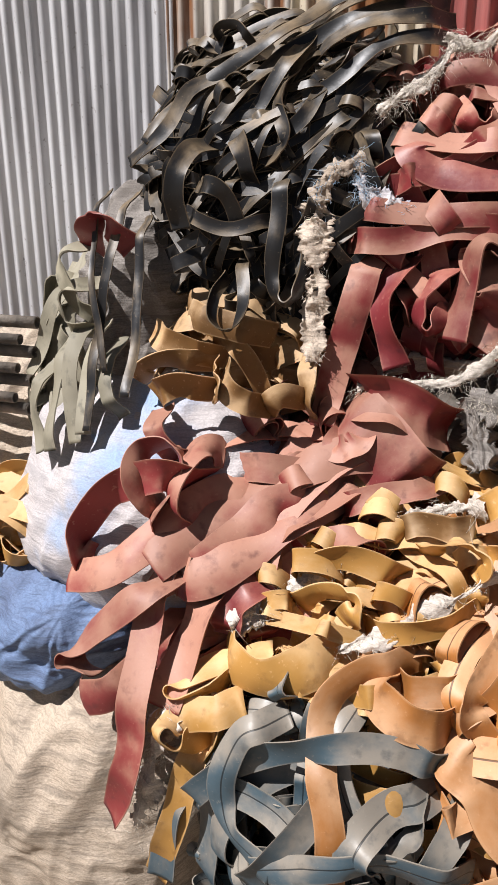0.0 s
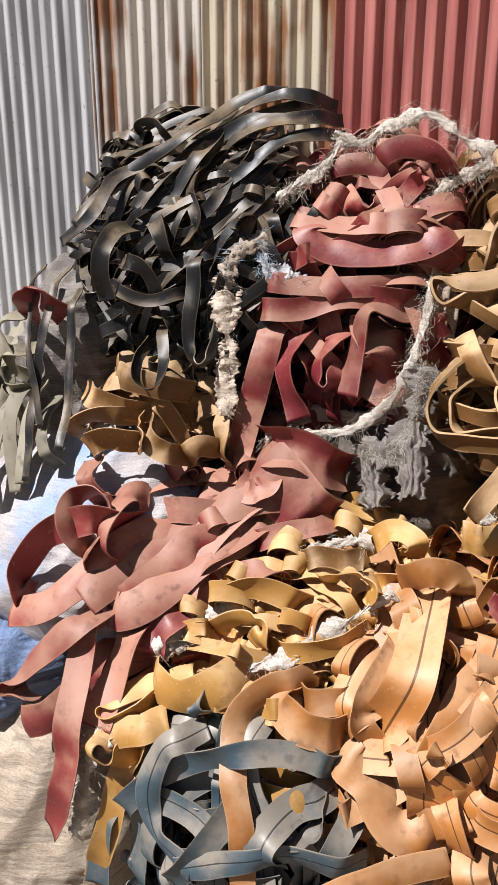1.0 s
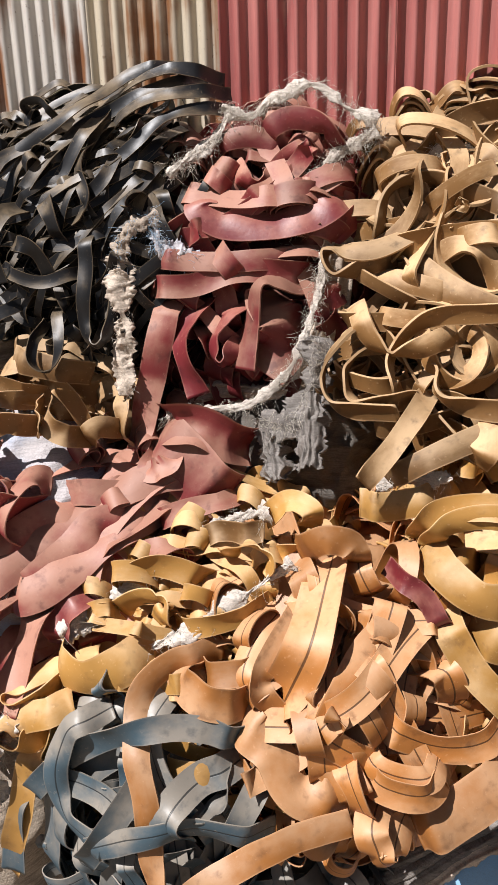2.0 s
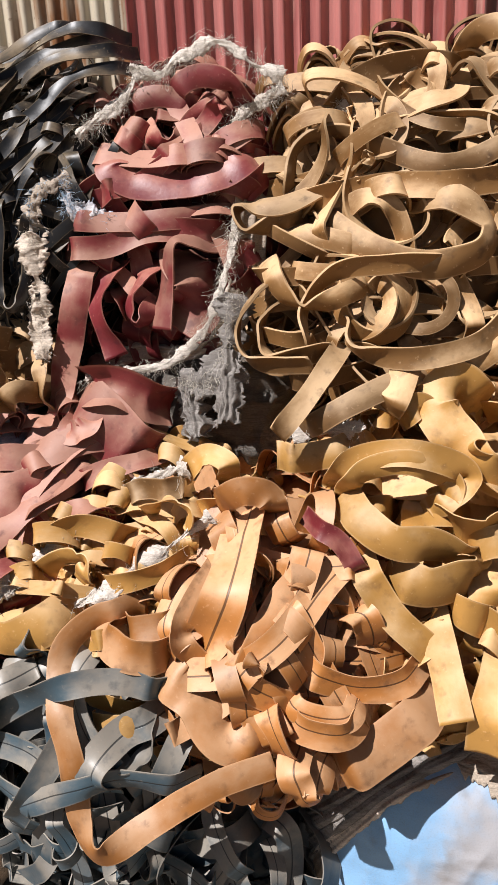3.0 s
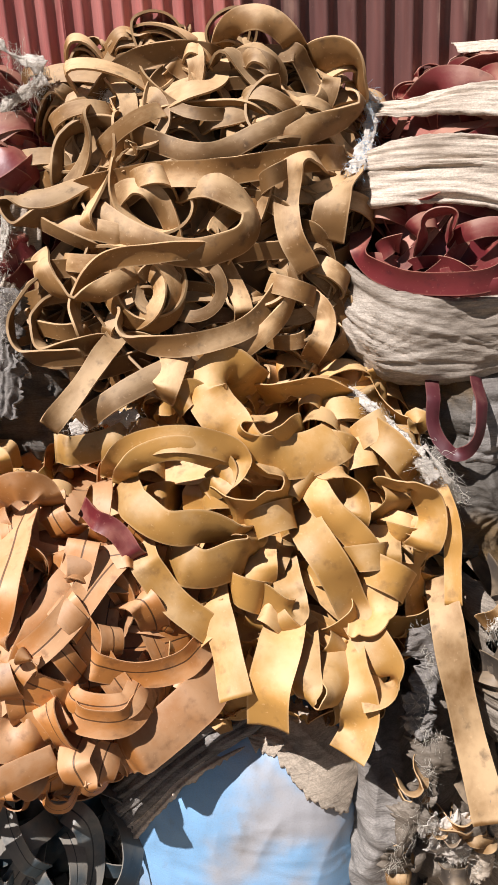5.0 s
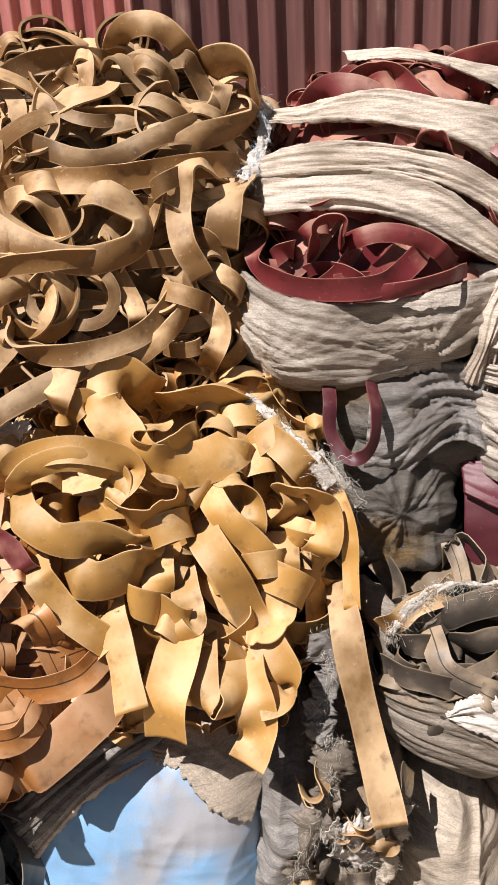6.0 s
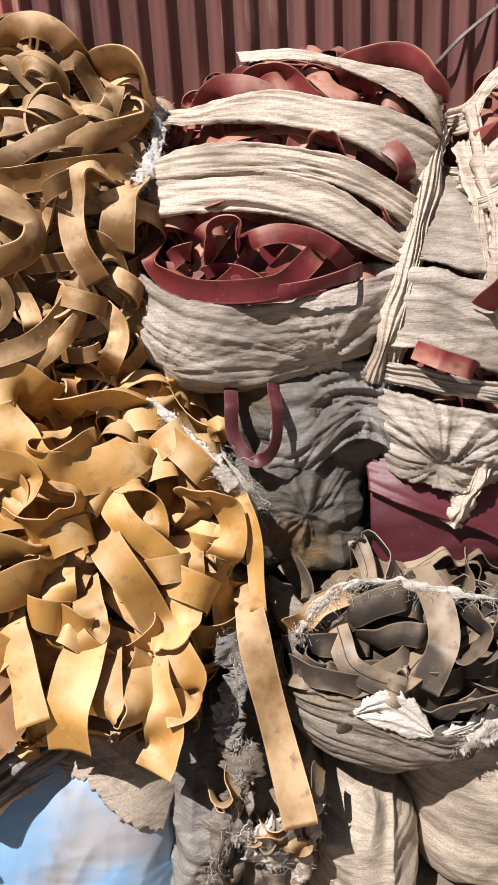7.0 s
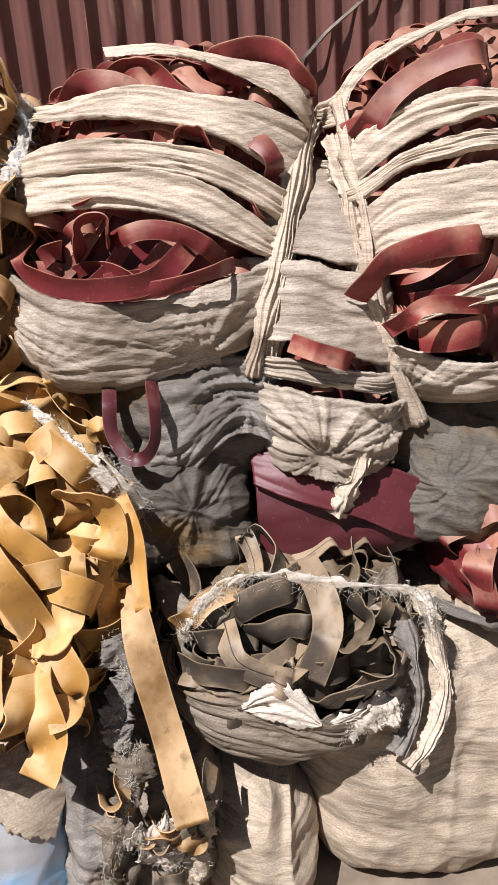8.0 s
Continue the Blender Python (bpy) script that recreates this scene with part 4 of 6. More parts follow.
# Dark sacking in the gaps; their shade is put into its colour.
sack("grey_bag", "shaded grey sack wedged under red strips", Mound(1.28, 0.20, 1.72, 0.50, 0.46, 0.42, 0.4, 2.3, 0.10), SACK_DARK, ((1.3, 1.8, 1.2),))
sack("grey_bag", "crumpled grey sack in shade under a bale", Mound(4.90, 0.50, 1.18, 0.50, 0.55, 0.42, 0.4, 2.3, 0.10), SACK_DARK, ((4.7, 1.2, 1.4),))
left = thing("green_grey_strip_bundle", "bundle of grey-green rubber strips hanging from a sack", "rubber bundle")
under = thing("ochre_strip_bundle", "small heap of ochre strips below the black heap", "rubber bundle")
M_UNDER = Mound(0.12, 0.25, 1.95, 0.52, 0.58, 0.36, 0.3, 2.3, 0.08)
mass(M_UNDER, "core", OLIVE, under, 0.80, 0.10)
strew(M_UNDER, under, OLIVE, 26, 0.10, 0.005, (0.3, 0.7), 47, sideways, 3.0, (0.02, 0.05), (0.2, 0.5), (-0.08, 0.0), 0.6)
M_LEFT = Mound(-0.62, 0.45, 1.85, 0.24, 0.42, 0.52, 0.35, 2.3, 0.08)
mass(M_LEFT, "core", GREENGREY, left, 0.80, 0.10)
strew(M_LEFT, left, GREENGREY, 34, 0.07, 0.006, (0.4, 0.9), 48, downward, 1.5, (0.01, 0.04), (0.25, 0.6), (-0.06, 0.0), 0.5, spread=0.8)
far_yellow = thing("yellow_strip_bundle", "small bundle of pale yellow rubber strips", "rubber bundle")
M_FAR = Mound(-0.72, 0.85, 1.16, 0.26, 0.46, 0.20, 0.4, 2.3, 0.06)
mass(M_FAR, "core", YELLOW, far_yellow, 0.80, 0.10)
strew(M_FAR, far_yellow, YELLOW, 22, 0.10, 0.004, (0.3, 0.6), 49, sideways, 2.0, (0.02, 0.05), (0.2, 0.5), (-0.04, 0.03), 0.5)
red_sheet = thing("red_rubber_sheet", "large folded sheet of dark red rubber under the bales", "rubber sheet")
M_SHEET = Mound(4.25, 0.30, 1.10, 0.60, 0.62, 0.40, 0.30, 2.8, 0.02)
band(M_SHEET, red_sheet, SHADEDRED, ((3.86, 1.34), (4.13, 1.32), (4.48, 1.22), (4.80, 1.00)), ((3.84, 0.78), (4.09, 0.85), (4.48, 0.82), (4.80, 0.83)), 31, 0.015, 2.0, name="sheet", grow=1.0, k=40, tail=0.0, jag=0.003)
band(M_SHEET, red_sheet, SHADEDRED, ((3.87, 1.36), (4.13, 1.35), (4.48, 1.25), (4.82, 1.02)), ((3.87, 1.23), (4.26, 1.09), (4.52, 0.94), (4.80, 0.83)), 32, 0.015, 1.5, name="fold", label="turned-over edge of the red sheet", grow=1.07, k=30, tail=0.0, jag=0.002, hem=0.02)
side_bag = thing("red_strip_bag", "torn sack of bright red rubber strips", "rubber heap")
M_SIDE = Mound(5.05, 0.75, 0.78, 0.46, 0.66, 0.34, 0.3, 2.4, 0.05)
mass(M_SIDE, "core", DARKRED, side_bag, 0.80, 0.08)
strew(M_SIDE, side_bag, RED, 24, 0.12, 0.004, (0.3, 0.7), 96, sideways, 2.0, (0.02, 0.05), (0.2, 0.5), (-0.06, 0.0), 0.5)
cover(M_SIDE, "sack", SACK_GREY, side_bag, 1.03, (4.6, 5.5), (0.44, 0.72), None, 0.02, 0.03)
folded = thing("folded_red_sheet", "folded pink-red rubber sheet lying on a bale", "rubber sheet")
lay(folded, RED, 0.17, 0.006, ((3.86, 0.25, 2.98, 30), (4.04, 0.29, 3.02, 15), (4.18, 0.32, 2.98, 20), (4.26, 0.36, 2.86, 40)), 0.12, "sheet")


def pipe(u0, u1, d, z, r):
    """A short dusty pipe with an open end."""
    ob = thing("pipe", "dusty dark pipe lying by the fence", "pipe", "pipes by the fence")
    verts, faces, n = [], [], 20
    for k, (uu, rr) in enumerate(((u0, r), (u1, r), (u1, r * 0.8), (u0, r * 0.8))):
        verts += [(uu, -d + rr * math.cos(6.2832 * i / n), z + rr * math.sin(6.2832 * i / n) + 0.03 * (uu - u0)) for i in range(n)]
    for k in range(4):
        for i in range(n):
            h = (i + 1) % n
            faces.append((k * n + i, k * n + h, ((k + 1) % 4) * n + h, ((k + 1) % 4) * n + i))
    link("tube", verts, faces, PIPE, ob)


for k in range(7):
    pipe(-1.55 + 0.04 * (k % 3), -0.72 - 0.05 * (k % 2), 0.80 + 0.05 * (k % 2) + 0.02 * k, 1.98 - 0.062 * k, 0.028 - 0.004 * (k % 2))
rod = thing("rod", "thin grey metal rod leaning on the fence", "rod")
lay(rod, PIPE, 0.014, 0.012, ((4.25, 0.06, 2.95, 0), (4.5, 0.05, 3.15, 0), (4.85, 0.04, 3.42, 0)), 0.0, "bar")
sack("canvas_sack", "slumped beige canvas sack on the ground", Mound(-0.25, 0.95, -0.02, 0.72, 0.86, 0.86, 0.15, 2.3, 0.05), SACK_BEIGE, ((-0.5, -0.05, 1.4),), 1.0, 0.012)
M_PAINT = Mound(2.35, 0.98, -0.06, 0.60, 0.70, 0.60, 0.2, 3.2, 0.02)
painted = sack("painted_sack", "bulging sack with pale blue paint on its torn face", M_PAINT, SHEET_BLUE, (), 1.0, 0.004)
band(M_PAINT, painted, SACK_BEIGE, ((2.37, 0.50), (2.58, 0.51), (2.76, 0.42), (2.90, 0.28)), ((2.44, 0.41), (2.55, 0.36), (2.66, 0.24), (2.80, 0.13)), 61, 0.02, 3.0, name="torn_patch", label="torn beige backing turned up", grow=1.03, k=40, tail=0.0, jag=0.03)
for k in range(4):
    band(M_PAINT, painted, SACK_GREY if k else SACK_WHITE, ((1.78 - 0.04 * k, -0.34), (1.86 - 0.03 * k, 0.02 + 0.02 * k), (2.07 - 0.02 * k, 0.29 + 0.025 * k), (2.25, 0.40 + 0.03 * k), (2.50, 0.47 + 0.025 * k)),
         ((1.84 - 0.05 * k, -0.34), (1.92 - 0.04 * k, 0.00 + 0.02 * k), (2.10 - 0.02 * k, 0.24 + 0.025 * k), (2.26, 0.35 + 0.03 * k), (2.48, 0.43 + 0.025 * k)), 62 + k, 0.02, 2.0,
         name="sack_layer", label="folded grey layer of the sack", grow=1.02 + 0.012 * k, k=14, tail=0.0, jag=0.012 if k == 0 else 0.004)
sack("grey_sack", "rough grey woven sack standing on end", Mound(2.98, 1.0, -0.1, 0.24, 0.62, 0.55, 0.1, 2.6, 0.05), SACK_GREY)
scrap = sack("scrap_sack", "torn brown sack of rubber scraps", Mound(3.28, 0.9, -0.1, 0.30, 0.64, 0.52, 0.2, 2.4, 0.12), SACK_BROWN)
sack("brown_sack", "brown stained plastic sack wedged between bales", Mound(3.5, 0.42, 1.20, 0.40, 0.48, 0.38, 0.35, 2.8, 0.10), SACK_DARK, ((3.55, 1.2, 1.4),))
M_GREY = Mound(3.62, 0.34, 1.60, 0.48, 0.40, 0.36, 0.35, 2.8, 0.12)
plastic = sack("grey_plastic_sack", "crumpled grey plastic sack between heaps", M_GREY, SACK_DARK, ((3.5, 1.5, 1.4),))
band(M_GREY, plastic, SACK_GREY, ((3.52, 1.80), (3.64, 1.80), (3.81, 1.79), (3.97, 1.74)), ((3.44, 1.30), (3.53, 1.30), (3.67, 1.46), (3.83, 1.50), (3.95, 1.39)), 51, 0.06, 5.0, ((3.84, 1.62, 1.3),), "flap", "loose grey flap of the sack", grow=1.10, k=50, tail=0.04)
dangling = thing("dangling_strip", "dark red rubber strip hanging in a loop below a bale", "rubber strip")
lay(dangling, SHADEDRED, 0.06, 0.005, ((3.26, 0.80, 1.78, 0), (3.25, 0.86, 1.58, 10), (3.33, 0.93, 1.48, 20), (3.42, 0.94, 1.56, 30), (3.44, 0.85, 1.78, 20)), 0.05)
sack("beige_sack", "small dusty beige sack on the ground", Mound(3.68, 1.0, -0.28, 0.30, 0.62, 0.36, 0.1, 2.3, 0.06), SACK_BEIGE)
sack("beige_sack", "large dusty beige sack leaning on the heap", Mound(4.62, 0.85, -0.05, 0.72, 0.68, 0.66, 0.15, 3.0, 0.05), SACK_BEIGE, ((4.1, 0.3, 1.2),), 1.0, 0.010)
stripsack = thing("grey_strip_bale", "torn dirty sack of grey-brown rubber strips", "bale")
M_STRIP = Mound(3.93, 0.82, 0.62, 0.58, 0.64, 0.46, 0.35, 2.5, 0.05)
mass(M_STRIP, "core", GREYBROWN, stripsack, 0.70, 0.10)
strew(M_STRIP, stripsack, GREYBROWN, 60, 0.10, 0.005, (0.4, 0.8), 95, sideways, 2.5, (0.02, 0.05), (0.2, 0.5), (-0.12, -0.03), 0.7, lambda u, z: 0.4 < z < 0.86)
curls(M_STRIP, stripsack, GREYBROWN, 26, 0.10, 0.005, (0.035, 0.055), 97, lambda u, z: 0.45 < z < 0.85, sideways, (0.3, 1.2), 0.3, 0.94, (0.7, 1.2), (1.0, 2.0))
cover(M_STRIP, "sack", SACK_BROWN, stripsack, 1.03, (3.35, 4.51), (0.16, 0.93), lens(3.95, 0.72, 0.50, 0.24, 0.0), 0.02, 0.04)

for k in range(16):
    rng = random.Random(500 + k)
    u, z = rng.uniform(3.02, 3.5), rng.uniform(-0.25, 0.32)
    d = 1.56 + 0.1 * (0.3 - z) + rng.uniform(0, 0.03)
    lay(scrap, rng.choice((OLIVE, GREYBROWN, SACK_BROWN, OLIVE)), rng.uniform(0.05, 0.09), 0.005,
        ((u - 0.07, d, z, rng.uniform(-40, 40)), (u, d + 0.04, z + rng.uniform(-0.05, 0.05), rng.uniform(-20, 20)), (u + rng.uniform(0.02, 0.1), d, z + rng.uniform(-0.09, 0.09), rng.uniform(-40, 40))), 0.1, "scrap")

band(M_STRIP, stripsack, SACK_BROWN, ((3.39, 0.58), (3.54, 0.62), (3.73, 0.60), (3.93, 0.50), (4.13, 0.44), (4.40, 0.36)), ((3.37, 0.34), (3.54, 0.25), (3.77, 0.22), (4.04, 0.20), (4.29, 0.22), (4.46, 0.28)), 41, 0.05, 6.0, ((4.2, 0.30, 1.0),), "bag_bottom", "stained creased bottom of the sack", grow=1.06, k=50, tail=0.05, jag=0.015)
band(M_STRIP, stripsack, TUFT, ((3.65, 0.58), (3.72, 0.64), (3.81, 0.67), (3.90, 0.60), (3.95, 0.50)), ((3.67, 0.56), (3.73, 0.53), (3.80, 0.50), (3.87, 0.47), (3.94, 0.48)), 42, name="torn_patch", label="white torn patch of cloth", grow=1.09, tail=0.0, jag=0.03, n=60)
band(M_STRIP, stripsack, TUFT, ((3.98, 0.49), (4.13, 0.53), (4.24, 0.53), (4.34, 0.47)), ((4.00, 0.47), (4.10, 0.42), (4.20, 0.32), (4.33, 0.45)), 43, name="torn_patch", label="white torn patch of cloth", grow=1.09, tail=0.0, jag=0.03, n=60)
pleats(stripsack, SACK_WHITE, ((4.50, 1.20, 0.80), (4.53, 1.30, 0.62), (4.52, 1.45, 0.45), (4.43, 1.55, 0.31), (4.30, 1.62, 0.23)), 0.10, 44)
pleats(stripsack, SACK_GREY, ((4.38, 1.33, 0.76), (4.40, 1.42, 0.55), (4.38, 1.48, 0.38), (4.27, 1.58, 0.27)), 0.09, 45, 3)

# ---- strips laid one by one, and torn cloth ----
lay(redsack, RED, 0.126, 0.005, ((0.74, 0.61, 2.39, 0), (0.71, 0.69, 2.19, 0), (0.66, 0.73, 1.96, 0), (0.62, 0.85, 1.71, 0)), 0.06)
lay(redsack, DARKRED, 0.155, 0.005, ((0.88, 0.41, 2.83, 40), (0.86, 0.46, 2.75, 10), (0.97, 0.47, 2.68, 0), (1.2, 0.45, 2.67, 0), (1.41, 0.41, 2.73, 0), (1.47, 0.3, 2.8, 30)), 0.06)
lay(redsack, RED, 0.097, 0.005, ((0.85, 0.29, 3.02, 0), (1.05, 0.25, 3.04, 10), (1.25, 0.24, 2.99, 0)), 0.06)
lay(redsack, RED, 0.105, 0.005, ((0.63, 0.64, 2.42, 0), (0.83, 0.61, 2.42, 0), (1.07, 0.55, 2.48, 10), (1.38, 0.46, 2.46, 0)), 0.06)
lay(redsack, RED, 0.096, 0.005, ((0.65, 0.62, 2.55, 0), (0.87, 0.56, 2.52, 0), (1.12, 0.52, 2.52, 20), (1.38, 0.44, 2.54, 0)), 0.06)
lay(redsack, RED, 0.260, 0.005, ((1.17, 0.56, 2.4, -20), (1.27, 0.59, 2.22, 0), (1.16, 0.65, 2.05, 40)), 0.06)
lay(redsack, RED, 0.136, 0.006, ((1.33, 0.54, 2.41, 60), (1.16, 0.59, 2.44, 40), (1.12, 0.62, 2.26, 60), (1.09, 0.68, 2.06, 50)), 0.06)
lay(redsack, DARKRED, 0.114, 0.005, ((0.89, 0.57, 2.36, 30), (0.81, 0.69, 2.2, 20), (0.9, 0.75, 1.95, 0)), 0.06)
lay(redsack, DARKRED, 0.114, 0.005, ((1.06, 0.57, 2.35, 30), (0.95, 0.66, 2.2, 30), (1, 0.69, 2.08, 20), (1.09, 0.6, 2.2, 40)), 0.06)
lay(redsack, RED, 0.095, 0.005, ((0.97, 0.35, 2.94, 0), (1.1, 0.35, 2.82, 10), (1.21, 0.27, 2.94, 20), (1.36, 0.26, 3.02, 0)), 0.06)
lay(redsack, RED, 0.101, 0.005, ((1.07, 0.25, 3.02, 30), (1.22, 0.25, 3.11, 10), (1.4, 0.29, 3.07, 20), (1.46, 0.26, 2.95, 30)), 0.06)
lay(redpile, RED, 0.285, 0.005, ((0.68, 0.81, 1.79, 20), (0.85, 0.91, 1.7, 0), (1.05, 0.99, 1.54, 0)), 0.02)
lay(redpile, RED, 0.181, 0.005, ((0.72, 0.82, 1.83, 30), (0.93, 0.86, 1.84, 20), (1.13, 0.78, 1.72, 0)), 0.25)
lay(redpile, RED, 0.165, 0.005, ((0.77, 1.03, 1.52, 0), (0.56, 1.22, 1.4, 10), (0.38, 1.42, 1.28, 0), (0.21, 1.5, 1.25, 0)), 0.06)
lay(redpile, RED, 0.163, 0.005, ((1, 0.83, 1.62, 0), (0.75, 0.97, 1.64, 0), (0.47, 1.08, 1.5, 15), (0.29, 1.3, 1.4, 0), (0.15, 1.47, 1.3, 20)), 0.06)
lay(redpile, RED, 0.146, 0.005, ((0.71, 1.07, 1.46, 0), (0.54, 1.13, 1.47, 20), (0.44, 1.28, 1.39, -10), (0.26, 1.43, 1.22, 0)), 0.06)
lay(redpile, RED, 0.140, 0.005, ((0.41, 1.07, 1.53, 20), (0.26, 1.23, 1.48, 10), (0.13, 1.41, 1.38, 0), (-0.02, 1.5, 1.26, 10), (-0.21, 1.47, 1.18, 30)), 0.06)
lay(redpile, RED, 0.137, 0.005, ((-0.14, 1.49, 1.21, 40), (-0.21, 1.4, 1.32, 40), (-0.07, 1.37, 1.52, 30), (0.14, 1.35, 1.62, 20), (0.24, 1.19, 1.53, 10)), 0.06)
lay(redpile, RED, 0.121, 0.005, ((0.13, 1.35, 1.44, 50), (0.05, 1.39, 1.6, 50), (0.05, 1.29, 1.69, 45), (0.16, 1.24, 1.69, 45), (0.19, 1.29, 1.57, 50), (0.07, 1.41, 1.39, 30)), 0.06)
lay(redpile, RED, 0.133, 0.005, ((0.28, 1.14, 1.63, 30), (0.22, 1.18, 1.66, 50), (0.18, 1.32, 1.58, 30), (0.2, 1.33, 1.4, 20)), 0.06)
lay(redpile, RED, 0.108, 0.005, ((0.02, 1.14, 1.79, 0), (0.07, 1.2, 1.7, 10), (0.16, 1.18, 1.6, 20)), 0.06)
lay(redpile, RED, 0.120, 0.005, ((0.19, 1.49, 1.27, 20), (0.19, 1.59, 1.14, 0), (0.22, 1.79, 0.92, 0), (0.22, 1.86, 0.7, 0), (0.1, 1.8, 0.36, 10)), 0.06)
lay(redpile, RED, 0.144, 0.005, ((0.36, 1.41, 1.23, 0), (0.35, 1.53, 1.1, 0), (0.3, 1.74, 0.88, 10)), 0.06)
lay(redpile, RED, 0.131, 0.005, ((0.25, 1.46, 1.26, 30), (0.13, 1.59, 1.21, 20), (-0.07, 1.6, 1.01, 20), (-0.14, 1.64, 0.91, 40), (-0.01, 1.67, 0.9, 60)), 0.06)
lay(redpile, DARKRED, 0.129, 0.005, ((0.57, 1.37, 1.27, 0), (0.48, 1.46, 1.19, 20), (0.45, 1.52, 1.04, 0)), 0.06)
lay(redpile, RED, 0.139, 0.005, ((-0.11, 1.71, 0.78, 0), (0.1, 1.76, 0.9, 20), (0.18, 1.66, 0.96, 10)), 0.06)
lay(redpile, RED, 0.098, 0.005, ((1.14, 0.96, 1.56, 10), (0.91, 1.07, 1.53, 20), (0.74, 1.08, 1.45, 20)), 0.06)
lay(redpile, RED, 0.113, 0.005, ((0.82, 0.84, 1.74, 30), (0.8, 0.94, 1.69, 60), (0.72, 0.96, 1.66, 60), (0.72, 0.85, 1.7, 40)), 0.06)
lay(yellow_low, YELLOW, 0.169, 0.005, ((0.45, 1.54, 1.03, 0), (0.69, 1.69, 1.07, -10), (0.9, 1.55, 1.14, 10)), 0.06)
lay(yellow_low, YELLOW, 0.101, 0.005, ((0.64, 1.56, 1.07, 30), (0.45, 1.57, 1, 50), (0.32, 1.67, 0.93, 50), (0.37, 1.7, 0.91, 60), (0.55, 1.63, 1, 50)), 0.06)
lay(yellow_low, YELLOW, 0.124, 0.005, ((0.6, 1.76, 0.96, 20), (0.38, 1.73, 0.86, 30), (0.32, 1.82, 0.85, 40), (0.38, 1.79, 0.77, 40), (0.49, 1.7, 0.81, 30)), 0.06)
lay(yellow_low, YELLOW, 0.109, 0.005, ((0.45, 1.72, 0.76, 0), (0.41, 1.78, 0.63, 0), (0.38, 1.82, 0.46, 0), (0.29, 1.82, 0.14, 0)), 0.06)
lay(yellow_low, YELLOW, 0.121, 0.005, ((0.47, 1.63, 0.92, 10), (0.53, 1.72, 0.81, 20), (0.44, 1.75, 0.7, 30)), 0.06)
lay(yellow_low, YELLOW, 0.107, 0.005, ((0.7, 1.31, 1.28, 0), (0.83, 1.3, 1.38, 30), (1, 1.31, 1.36, 10), (1.08, 1.32, 1.3, 0)), 0.06)
lay(yellow_low, YELLOW, 0.107, 0.005, ((0.66, 1.4, 1.16, 0), (0.78, 1.39, 1.26, 40), (0.94, 1.43, 1.29, 20), (0.89, 1.5, 1.19, 10)), 0.06)
lay(yellow_low, YELLOW, 0.090, 0.005, ((0.96, 1.5, 1.2, 0), (1.16, 1.48, 1.25, 10), (1.35, 1.41, 1.3, 0)), 0.06)
lay(yellow_low, YELLOW, 0.092, 0.005, ((1.11, 1.26, 1.4, 10), (1.23, 1.29, 1.51, 40), (1.35, 1.34, 1.48, 10), (1.31, 1.38, 1.4, 0)), 0.06)
lay(yellow_low, YELLOW, 0.094, 0.005, ((1.28, 1.21, 1.56, 0), (1.39, 1.23, 1.68, 40), (1.5, 1.26, 1.66, 20), (1.47, 1.27, 1.57, 0)), 0.06)
lay(yellow_low, OLIVE, 0.093, 0.005, ((0.99, 1.19, 1.43, 0), (1.1, 1.15, 1.49, 30), (1.29, 1.26, 1.53, 10)), 0.06)
lay(tan, TAN, 0.105, 0.005, ((1.17, 1.54, 1.15, 20), (1.01, 1.62, 1.14, 10), (0.91, 1.7, 1.04, 0), (0.94, 1.85, 0.9, 0), (1, 1.96, 0.74, 0), (1.02, 2.01, 0.52, 15), (1.11, 2.06, 0.41, 35), (1.28, 1.97, 0.49, 15), (1.51, 1.89, 0.63, 0), (1.74, 1.82, 0.7, 0)), 0.06)
lay(tan, TAN, 0.183, 0.005, ((1.57, 1.3, 1.46, 30), (1.56, 1.42, 1.38, 0), (1.54, 1.61, 1.27, 0), (1.45, 1.65, 1.04, 10), (1.5, 1.64, 0.98, 50)), 0.06)
lay(tan, TAN, 0.104, 0.005, ((1.39, 1.42, 1.28, 20), (1.32, 1.52, 1.22, 0), (1.3, 1.64, 1.12, 0), (1.39, 1.67, 1.01, 20)), 0.06)
lay(tan, TAN, 0.098, 0.005, ((1.48, 1.45, 1.31, 20), (1.41, 1.59, 1.22, 0), (1.37, 1.65, 1.11, 10), (1.46, 1.65, 0.98, 20)), 0.06)
lay(tan, TAN, 0.155, 0.005, ((1.93, 1.34, 1.25, 20), (1.79, 1.44, 1.22, 0), (1.7, 1.64, 1.12, 0), (1.63, 1.7, 0.93, 0), (1.75, 1.77, 0.77, 20)), 0.06)
lay(tan, TAN, 0.092, 0.005, ((1.86, 1.32, 1.27, 20), (1.95, 1.4, 1.15, 0), (1.97, 1.43, 1.04, 0), (1.89, 1.48, 0.97, 20)), 0.06)
lay(tan, TAN, 0.119, 0.005, ((1.8, 1.64, 1, 0), (1.99, 1.61, 0.91, 0), (2.16, 1.54, 0.88, 0), (2.29, 1.47, 0.91, 10)), 0.06)
lay(tan, TAN, 0.101, 0.005, ((1.73, 1.68, 0.92, 10), (1.84, 1.74, 0.87, 20), (2, 1.7, 0.84, 10), (2.04, 1.55, 0.86, 20)), 0.06)
lay(tan, TAN, 0.113, 0.005, ((1.74, 1.71, 0.85, 10), (1.86, 1.77, 0.82, 20), (2, 1.74, 0.8, 10), (2.07, 1.57, 0.81, 20)), 0.06)
